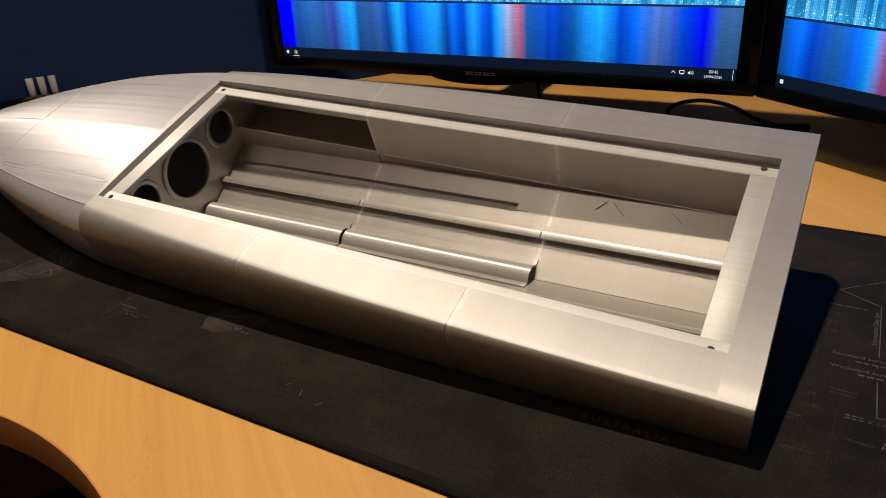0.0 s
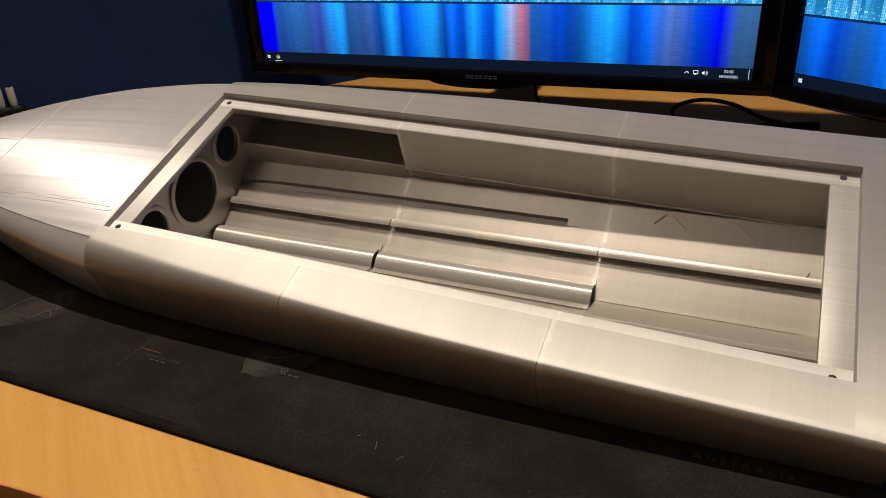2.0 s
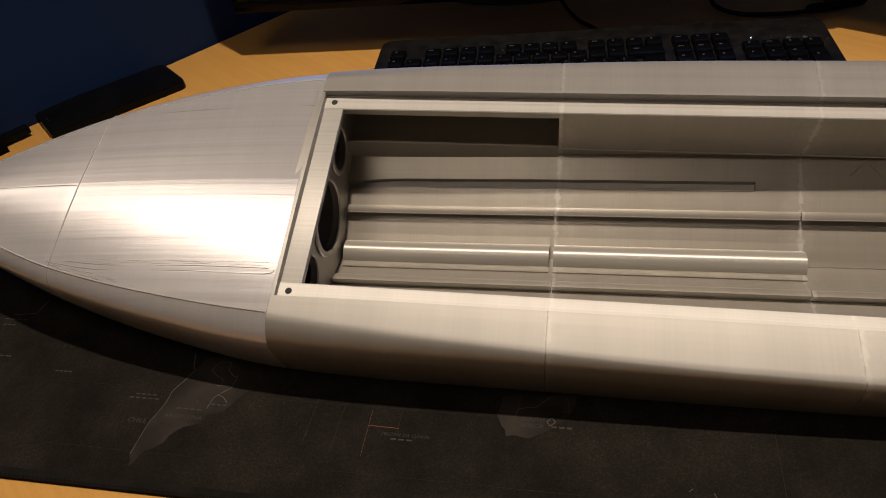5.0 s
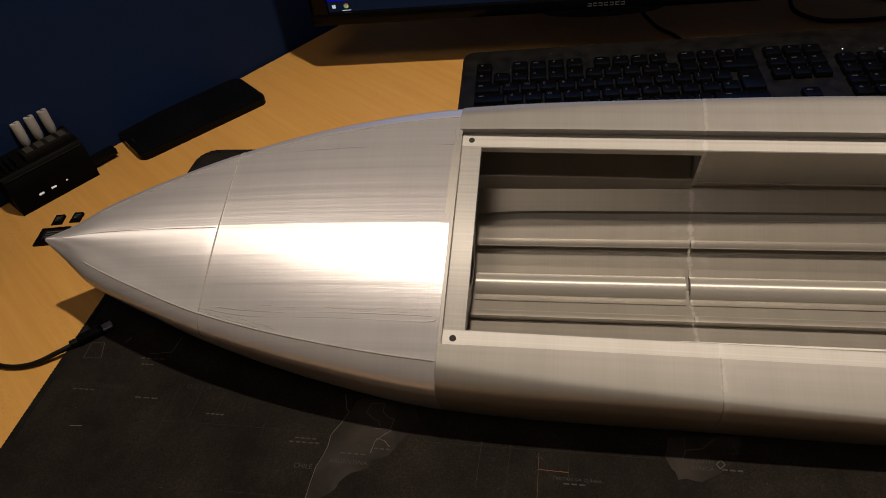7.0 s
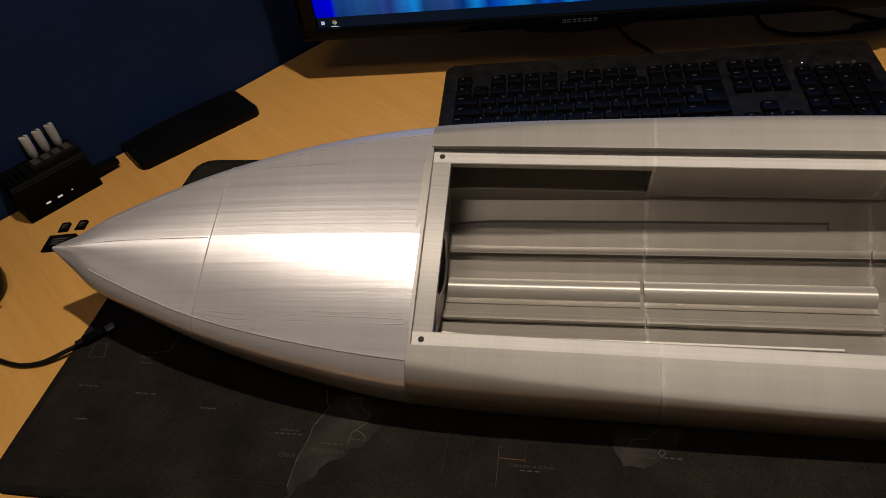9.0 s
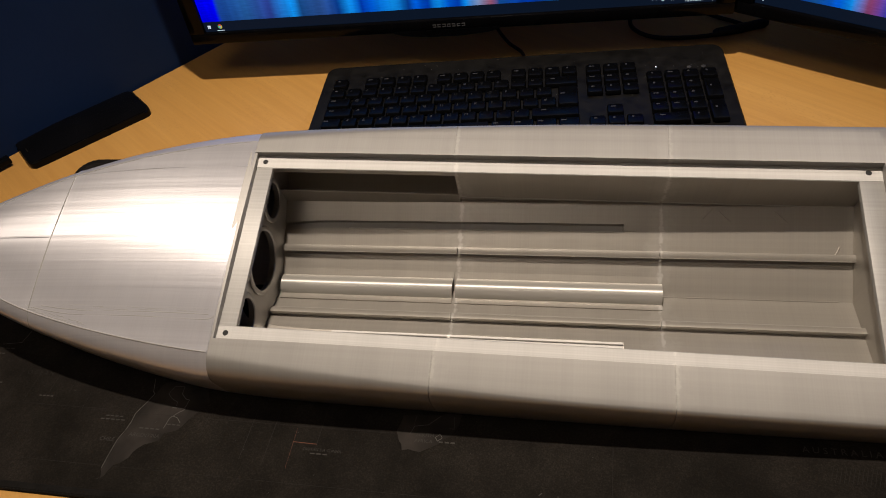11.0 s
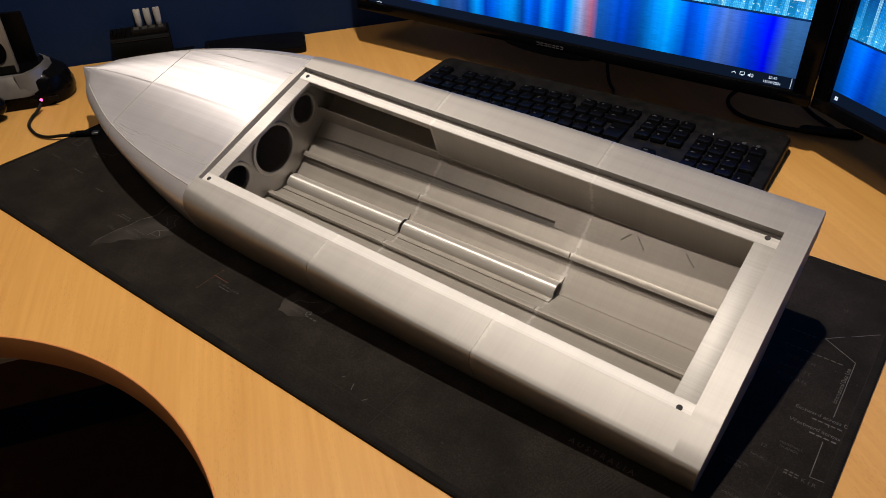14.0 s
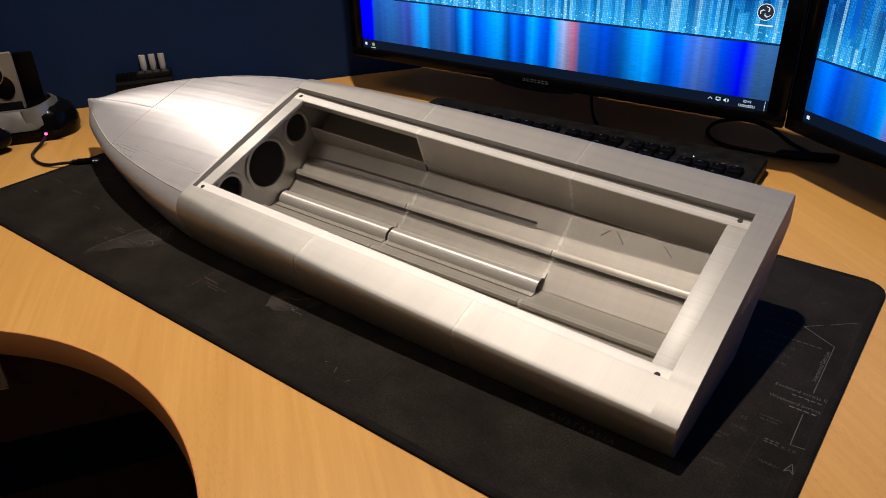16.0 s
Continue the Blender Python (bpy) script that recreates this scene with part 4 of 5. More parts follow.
def flat_on_screen(points, x, z, material, name, parent, lift=0.0):
    return part(name, prism([(px, py) for px, py in points], 0.0, 0.0002 + lift, 0, 2, None, on_screen(x, z)), material, parent, smooth=None)


def start_mark(x, z, parent):
    for dx in (0.0, 0.0021):
        for dz in (0.0, 0.0021):
            flat_on_screen([(dx, dz), (dx + 0.0018, dz), (dx + 0.0018, dz + 0.0018), (dx, dz + 0.0018)], x, z, M_ICON, "start_icon", parent)


def disc(r, n=20, a0=0, a1=360):
    return [(r * math.cos(radians(a0 + (a1 - a0) * i / n)), r * math.sin(radians(a0 + (a1 - a0) * i / n))) for i in range(n if a1 - a0 == 360 else n + 1)]


start_mark(0.0045, 0.0040, mon_a)
start_mark(0.0050, 0.0040, mon_b)
for a0, mm in ((30, M_ICON_R), (150, M_ICON_G), (270, M_ICON_Y)):
    flat_on_screen([(0, 0)] + disc(0.0028, 10, a0, a0 + 120), 0.0205, 0.0062, mm, "round_icon", mon_a)
flat_on_screen(disc(0.0012), 0.0205, 0.0062, emitter("icon_blue", (0.15, 0.4, 1.0), 0.8), "round_icon", mon_a, 0.0002)
flat_on_screen([(-0.005, 0), (0.005, 0), (0.005, 0.0006), (-0.005, 0.0006)], 0.0205, 0.0009, M_ICON, "open_mark", mon_a)
words("22:42", 0.0043, on_screen(0.5755, 0.0072), M_ICON, "clock_text", mon_a, "white clock digits", "CENTER")
words("18/04/2021", 0.0043, on_screen(0.5755, 0.0018), M_ICON, "date_text", mon_a, "white date digits", "CENTER")
flat_on_screen([(-0.0022, 0), (0, 0.0022), (0.0022, 0), (0.0022, 0.0008), (0, 0.0030), (-0.0022, 0.0008)], 0.5335, 0.0050, M_ICON, "tray_icon", mon_a)
for box4 in ((0.0, 0.0052, 0.0040, 0.0046), (0.0, 0.0052, 0.0008, 0.0014), (0.0, 0.0006, 0.0008, 0.0046), (0.0046, 0.0052, 0.0008, 0.0046), (0.0016, 0.0036, 0.0, 0.0005)):
    a, b, c, d = box4
    flat_on_screen([(a, c), (b, c), (b, d), (a, d)], 0.5400, 0.0042, M_ICON, "tray_icon", mon_a)
flat_on_screen([(0, 0.0015), (0.0012, 0.0015), (0.0026, 0.0), (0.0026, 0.0048), (0.0012, 0.0033), (0, 0.0033)], 0.5490, 0.0040, M_ICON, "tray_icon", mon_a)
for r in (0.0018, 0.0030):
    ring = disc(r, 8, -50, 50) + disc(r - 0.0005, 8, 50, -50)
    flat_on_screen(ring, 0.5518, 0.0064, M_ICON, "tray_icon", mon_a)
flat_on_screen([(0, 0), (0.0004, 0), (0.0004, 0.0110), (0, 0.0110)], 0.5950, 0.0006, M_ICON, "tray_line", mon_a)
# desktop shortcut: a ring with a three-bladed mark over a plain bar
flat_on_screen(disc(0.0090, 36), 0.5780, 0.1090, emitter("icon_dark", (0.05, 0.06, 0.08), 0.4), "desktop_icon", mon_a)
ring = [disc(0.0090, 36), disc(0.0082, 36)]
bm = bmesh.new()
outer = [bm.verts.new((x, y, 0)) for x, y in ring[0]]
inner = [bm.verts.new((x, y, 0)) for x, y in ring[1]]
for i in range(36):
    j = (i + 1) % 36
    bm.faces.new((outer[i], outer[j], inner[j], inner[i]))
bm.transform(on_screen(0.5780, 0.1090) @ Matrix.Translation((0, 0, 0.0005)))
part("desktop_icon", bm, M_ICON, mon_a, smooth=None)
for k in range(3):
    pts = [(0.0052 * math.cos(radians(a + 120 * k)) * s, 0.0052 * math.sin(radians(a + 120 * k)) * s) for a, s in ((0, 0.2), (15, 0.75), (50, 1.15), (90, 1.25), (85, 1.05), (55, 0.95), (25, 0.55))]
    flat_on_screen(pts, 0.5780, 0.1090, M_ICON, "desktop_icon", mon_a, 0.0005)
flat_on_screen([(-0.0095, 0), (0.0095, 0), (0.0095, 0.0016), (-0.0095, 0.0016)], 0.5780, 0.0940, M_ICON, "caption_bar", mon_a)
# maker's mark on the lip, as plain bars
for i in range(7):
    at = 0.2835 + 0.0057 * i
    part("maker_mark", box(at, at + 0.0040, -0.0004, 0.0006, -0.0098, -0.0088), M_LOGO, mon_a, smooth=None)
    part("maker_mark", box(at, at + 0.0040, -0.0004, 0.0006, -0.0070, -0.0060), M_LOGO, mon_a, smooth=None)
    part("maker_mark", box(at + (0.0 if i % 2 else 0.0031), at + (0.0009 if i % 2 else 0.0040), -0.0004, 0.0006, -0.0087, -0.0071), M_LOGO, mon_a, smooth=None)


# ---------------------------------------------------------------- print on the mat
mat_ob = bpy.data.objects["desk_mat"]


def on_mat(x, y, turn=0.0):
    return pose(x, y, MAT_T + 0.00012, 0, 0, turn)


def mat_line(pts, w, material, name="map_line"):
    bm = bmesh.new()
    for (x0, y0), (x1, y1) in zip(pts, pts[1:]):
        d = Vector((x1 - x0, y1 - y0))
        n = Vector((-d.y, d.x)).normalized() * w / 2
        q = [bm.verts.new((x + sx * n.x, y + sx * n.y, MAT_T + 0.0001)) for x, y, sx in ((x0, y0, 1), (x1, y1, 1), (x1, y1, -1), (x0, y0, -1))]
        bm.faces.new(q)
    return part(name, bm, material, mat_ob, smooth=None)


def mat_patch(pts, material, name="map_land"):
    """Printed land, its coast roughened."""
    rng = random.Random(len(pts))
    out = []
    for (x0, y0), (x1, y1) in zip(pts, pts[1:] + pts[:1]):
        k = max(2, int(math.hypot(x1 - x0, y1 - y0) / 0.004))
        for i in range(k):
            t = i / k
            out.append((x0 + (x1 - x0) * t + rng.uniform(-0.0008, 0.0008), y0 + (y1 - y0) * t + rng.uniform(-0.0008, 0.0008)))
    bm = bmesh.new()
    vs = [bm.verts.new((x, y, MAT_T + 0.00006)) for x, y in out]
    for i in range(len(vs)):
        bm.edges.new((vs[i], vs[(i + 1) % len(vs)]))
    bmesh.ops.triangle_fill(bm, use_beauty=True, edges=bm.edges[:])
    for f in bm.faces:
        if f.normal.z < 0:
            f.normal_flip()
    return part(name, bm, material, mat_ob, smooth=None)


def mat_words(text, size, x, y, material, turn=0.0, name="map_text"):
    return words(text, size, on_mat(x, y, turn), material, name, mat_ob)


def mat_bars(x, y, w, h, n, material):
    """Small print that cannot be read."""
    for i in range(n):
        mat_line([(x + w * i / n, y), (x + w * (i + 0.72) / n, y)], h, material, "small_print")


mat_line([(0.431, 0.123), (0.413, 0.107)], 0.0005, M_PRINT)
mat_line([(0.409, 0.104), (0.397, 0.093), (0.423, 0.078), (0.424, 0.012)], 0.0006, M_PRINT)
mat_line([(0.424, -0.015), (0.425, -0.050), (0.434, -0.049)], 0.0006, M_PRINT)
mat_line([(0.4235, 0.003), (0.4235, 0.0)], 0.0006, M_PRINT)
mat_words("International Date Line", 0.0046, 0.4222, 0.0260, M_PRINT, 90)
mat_words("Eastward across D", 0.0048, 0.399, 0.0065, M_PRINT)
mat_words("Westward across D", 0.0048, 0.399, -0.0080, M_PRINT)
mat_bars(0.412, 0.0025, 0.021, 0.0012, 5, M_PRINT)
mat_bars(0.414, -0.0115, 0.019, 0.0012, 4, M_PRINT)
mat_words("MARSHALL", 0.0032, 0.400, -0.0325, M_PRINT_DIM)
mat_words("ISLANDS", 0.0032, 0.401, -0.0362, M_PRINT_DIM)
mat_words("12", 0.0046, 0.390, -0.0430, M_PRINT_DIM)
mat_words("12", 0.0046, 0.399, 0.1360, M_PRINT_DIM)
mat_words("NAURU", 0.0032, 0.387, -0.0540, M_PRINT_DIM)
mat_words("SOLOMON", 0.0032, 0.374, -0.0660, M_PRINT_DIM)
mat_words("ISLANDS", 0.0032, 0.374, -0.0698, M_PRINT_DIM)
mat_words("VANUATU", 0.0034, 0.382, -0.0950, M_PRINT_DIM)
mat_words("TUVALU", 0.0034, 0.412, -0.0765, M_PRINT_DIM)
mat_words("K I R", 0.0046, 0.421, -0.0570, M_PRINT_DIM)
mat_bars(0.410, -0.0535, 0.010, 0.0012, 3, M_PRINT_DIM)
mat_bars(0.410, -0.0560, 0.010, 0.0012, 3, M_PRINT_DIM)
mat_words("N O R T H", 0.0046, 0.378, 0.0560, M_PRINT_DIM)
mat_words("P A C I F I C", 0.0046, 0.376, 0.0435, M_PRINT_DIM)
mat_words("O C E A N", 0.0046, 0.378, 0.0325, M_PRINT_DIM)
mat_bars(0.372, 0.0700, 0.045, 0.0012, 9, M_PRINT_DIM)
mat_bars(0.372, 0.0900, 0.020, 0.0012, 5, M_PRINT_DIM)
for a, b in (((0.387, 0.160), (0.391, -0.010)), ((0.386, -0.013), (0.436, -0.001)), ((0.406, -0.054), (0.404, -0.120)), ((0.387, -0.055), (0.406, -0.054)), ((0.434, 0.165), (0.434, -0.14)), ((0.36, 0.04), (0.36, -0.06)), ((0.350, -0.090), (0.436, -0.088))):
    mat_line([a, b], 0.0003, M_PRINT_FAINT, "grid_line")
mat_line([(0.428, -0.076), (0.431, -0.067), (0.434, -0.076), (0.431, -0.073), (0.428, -0.076)], 0.0005, M_PRINT)
mat_words("ARGENTINA", 0.0046, -0.2036, -0.1488, M_PRINT_DIM)
mat_words("CHILE", 0.0048, -0.2262, -0.1545, M_PRINT_DIM)
for x, y, w, n in ((-0.2347, -0.1357, 0.0225, 5), (-0.2315, -0.1326, 0.016, 4), (-0.1979, -0.1412, 0.0185, 4), (-0.1763, -0.1362, 0.012, 3), (-0.3741, -0.0741, 0.0205, 4), (-0.3714, -0.0798, 0.0111, 3), (-0.3015, -0.1190, 0.0141, 4), (-0.4142, -0.1055, 0.0188, 4), (-0.3612, -0.1094, 0.0194, 3)):
    mat_bars(x, y, w, 0.0011, n, M_PRINT_DIM)
mat_words("O C E A N", 0.0056, -0.3262, -0.0990, M_PRINT_FAINT)
mat_line([(-0.4231, -0.0622), (-0.4121, -0.0615), (-0.4073, -0.0763), (-0.4218, -0.0772), (-0.4231, -0.0622)], 0.0005, M_PRINT_DIM)
mat_line([(-0.3990, -0.1368), (-0.3893, -0.1360)], 0.0006, M_PRINT, "scuff")
mat_words("SOUTH", 0.0040, 0.0205, -0.1290, M_PRINT_DIM)
mat_words("AFRICA", 0.0040, 0.0200, -0.1340, M_PRINT_DIM)
mat_bars(0.038, -0.1325, 0.013, 0.0012, 3, M_PRINT_DIM)
mat_words("TRISTAN DA CUNHA", 0.0031, -0.0613, -0.1480, M_PRINT_DIM)
mat_bars(-0.0546, -0.1502, 0.0143, 0.0010, 3, M_PRINT_DIM)
M_RUST = plain("map_print_rust", (0.10, 0.035, 0.018), 0.8)
mat_line([(-0.0698, -0.1420), (-0.0514, -0.1425)], 0.0005, M_RUST)
mat_line([(-0.0705, -0.1306), (-0.0695, -0.1637)], 0.0002, M_RUST)
mat_words("A U S T R A L I A", 0.0067, 0.2825, -0.1180, M_PRINT_DIM)
for i in range(14):
    mat_line([(0.300 + 0.0026 * i, -0.127), (0.296 + 0.0026 * i, -0.139)], 0.0003, M_PRINT_FAINT, "hatching")
mat_words("French Polynesia", 0.0074, -0.4246, -0.1030, M_PRINT_FAINT)
M_LAND = plain("map_land_grey", (0.0240, 0.0210, 0.0190), 0.9, spec=0.1, amount=0.5, grain=400)
mat_patch([(-0.1997, -0.1097), (-0.2029, -0.1188), (-0.2075, -0.1287), (-0.2073, -0.1370), (-0.2085, -0.1444), (-0.2110, -0.1527), (-0.2113, -0.1622), (-0.2111, -0.1784), (-0.2080, -0.1860), (-0.2027, -0.1749), (-0.1957, -0.1692), (-0.1929, -0.1622), (-0.1869, -0.1548), (-0.1766, -0.1513), (-0.1750, -0.1450), (-0.1657, -0.1398), (-0.1612, -0.1313), (-0.1543, -0.1215), (-0.1500, -0.1130), (-0.1560, -0.1020), (-0.1760, -0.0960), (-0.1950, -0.0980)], M_LAND)
mat_patch([(0.008, -0.112), (0.006, -0.126), (0.013, -0.141), (0.025, -0.141), (0.039, -0.134), (0.050, -0.120), (0.052, -0.108)], M_LAND)
mat_line([(-0.2062, -0.0951), (-0.2019, -0.1079), (-0.1997, -0.1097), (-0.2029, -0.1188), (-0.2052, -0.1232), (-0.2075, -0.1287), (-0.2073, -0.1370), (-0.2085, -0.1444), (-0.2110, -0.1527), (-0.2113, -0.1622), (-0.2115, -0.1773)], 0.0005, M_PRINT, "map_border")
mat_line([(-0.1761, -0.1195), (-0.1770, -0.1157), (-0.1826, -0.1133), (-0.1879, -0.1088), (-0.1854, -0.1017), (-0.1770, -0.1010), (-0.1763, -0.1079), (-0.1711, -0.1124), (-0.1676, -0.1131), (-0.1684, -0.1207)], 0.0005, M_PRINT, "map_border")
mat_line([(-0.1791, -0.1211), (-0.1724, -0.1211), (-0.1674, -0.1216), (-0.1722, -0.1258), (-0.1768, -0.1308), (-0.1778, -0.1399)], 0.0006, M_PRINT, "map_border")
mat_line([(-0.1764, -0.1289), (-0.1735, -0.1290), (-0.1703, -0.1302), (-0.1661, -0.1344)], 0.0005, M_PRINT, "map_border")
mat_line([(0.018, -0.112), (0.017, -0.124), (0.013, -0.121)], 0.0004, M_PRINT_DIM, "map_border")
mat_line([(0.016, -0.127), (0.018, -0.121), (0.028, -0.119), (0.036, -0.111)], 0.0005, M_PRINT, "map_border")
mat_line([(0.046, -0.111), (0.048, -0.121), (0.044, -0.121)], 0.0004, M_PRINT_DIM, "map_border")
mat_line([(0.035, -0.129), (0.038, -0.126), (0.040, -0.129), (0.037, -0.132), (0.035, -0.129)], 0.0005, M_PRINT, "map_border")
for x, y0, y1 in ((-0.3890, -0.065, -0.1205), (-0.3312, -0.0956, -0.1423), (-0.3130, -0.0994, -0.1255), (-0.2944, -0.0981, -0.1155), (-0.2760, -0.1029, -0.1154), (-0.2560, -0.1137, -0.1315), (-0.2200, -0.1144, -0.1417), (-0.1452, -0.1235, -0.1459), (-0.1072, -0.115, -0.160), (-0.0886, -0.115, -0.160), (-0.0518, -0.110, -0.146), (0.16, -0.12, -0.19)):
    mat_line([(x, y0), (x, y1)], 0.0003, M_PRINT_FAINT, "grid_line")
for y, x0, x1 in ((-0.1284, -0.2535, 0.0), (-0.1270, -0.3465, -0.2284), (-0.175, -0.32, 0.20)):
    mat_line([(x0, y), (x1, y)], 0.00025, M_PRINT_FAINT, "grid_line")
# short pale scuffs
for pts in (((0.127, -0.172), (0.1245, -0.166)), ((0.141, -0.175), (0.1435, -0.171)), ((0.112, -0.1665), (0.114, -0.1645)), ((-0.395, -0.060), (-0.392, -0.055)), ((-0.370, -0.070), (-0.352, -0.067), (-0.350, -0.052))):
    mat_line(list(pts), 0.0005, M_PRINT, "scuff")
rng_l = random.Random(11)
bm = bmesh.new()
for _ in range(260):
    x, y = rng_l.uniform(-0.43, 0.43), rng_l.uniform(-0.19, 0.19)
    a, l = rng_l.uniform(0, math.pi), rng_l.uniform(0.0003, 0.0012)
    dx, dy = l * math.cos(a), l * math.sin(a)
    vs = [bm.verts.new(c) for c in ((x - dx, y - dy, MAT_T + 0.0002), (x + dx, y + dy, MAT_T + 0.0002), (x + dx - dy * 0.2, y + dy + dx * 0.2, MAT_T + 0.0002))]
    bm.faces.new(vs)
tagged(part("lint", bm, M_PRINT, mat_ob, smooth=None), kind="stuff")


# ---------------------------------------------------------------- beside the bow
def along_wall(x, y, z=0.0, turn=0.0):
    return pose(x, y, z, 0, 0, math.degrees(math.atan2(LEFT_D.y, LEFT_D.x)) + turn)


def smartphone():
    t = thing("smartphone", pose(-0.3985, 0.163, 0.0, 0, 0, 47.5), "black smartphone lying face up against the wall", "phone")
    part("body", prism(rounded(0, 0.152, -0.036, 0.036, 0.009), 0, 0.0078, 0.0020, 3), M_BLACK, t)
    part("glass", prism(rounded(0.002, 0.150, -0.034, 0.034, 0.008), 0.0078, 0.0086, 0.0004, 2), M_GLOSS, t, "dark gloss glass")
    part("earpiece", box(0.006, 0.0075, -0.005, 0.005, 0.0085, 0.0088), M_KB, t)
    return t


smartphone()


M_SLOT = plain("slot_grey", (0.022, 0.020, 0.017), 0.7)


def usb_hub():
    t = thing("usb_hub", along_wall(-0.458, 0.051), "black desktop hub holding three white plastic pegs", "usb hub")
    prof = [(0.0, 0.0), (0.0015, 0.020), (0.006, 0.036), (0.010, 0.040), (0.050, 0.046), (0.052, 0.0)]
    part("body", loft([[(x, y, z) for y, z in prof] for x in (0.0, 0.002, 0.080, 0.082)]), M_MATT, t)
    part("rack", box(0.030, 0.080, 0.014, 0.032, 0.038, 0.0475, 0.001), M_KB, t, "grey-black rack with slots")
    for i in range(4):
        part("slot", box(0.034 + 0.0115 * i, 0.0415 + 0.0115 * i, 0.0165, 0.0295, 0.0476, 0.0482), M_SLOT, t)
    for i in range(4):
        part("fin", box(0.002 + 0.006 * i, 0.0045 + 0.006 * i, 0.012, 0.032, 0.038, 0.0480, 0.0005), M_BLACK, t)
    for i in range(2):
        part("status_light", box(0.022 + 0.013 * i, 0.027 + 0.013 * i, -0.0002, 0.0012, 0.0115, 0.0130), M_LED_SOFT, t, "small white status light")
    part("status_light", box(0.0505, 0.0520, -0.0002, 0.0012, 0.0120, 0.0128), M_LED_SOFT, t, "tiny white status light")
    part("front_edge", tube([(0.002, 0.0058, 0.0363), (0.040, 0.0058, 0.0363), (0.080, 0.0058, 0.0363)], 0.0007, 8), M_KB, t, "thin paler front edge")
    for i in range(3):
        lean = pose(0.0425 + 0.0138 * i, 0.037, 0.0415, -5, 0, 0)
        part("peg", lathe([(0.0, 0.0), (0.0022, 0.0), (0.0026, 0.003), (0.0044, 0.0065), (0.0047, 0.012), (0.0049, 0.0275), (0.0045, 0.0286), (0.0, 0.0287)], 18, None, lean), M_WHITE, t, "white tapered plastic peg")
        part("peg_slot", box(-0.0005, 0.0005, -0.0026, 0.0026, 0.0285, 0.0290, 0, 2, None, lean @ pose(0, 0, 0, 0, 0, 25)), M_BLACK, t)
    part("stick", box(0.0825, 0.112, 0.012, 0.024, 0.004, 0.011, 0.001), M_BLACK, t, "black memory stick in the side port")
    part("stick_plug", box(0.080, 0.0835, 0.0135, 0.0225, 0.005, 0.010), M_METAL, t)
    return t


M_LED_SOFT = emitter("soft_white_led", (1.0, 0.93, 0.85), 0.7)
M_LED_PINK = emitter("pink_led", (1.0, 0.06, 0.22), 5.0)
usb_hub()


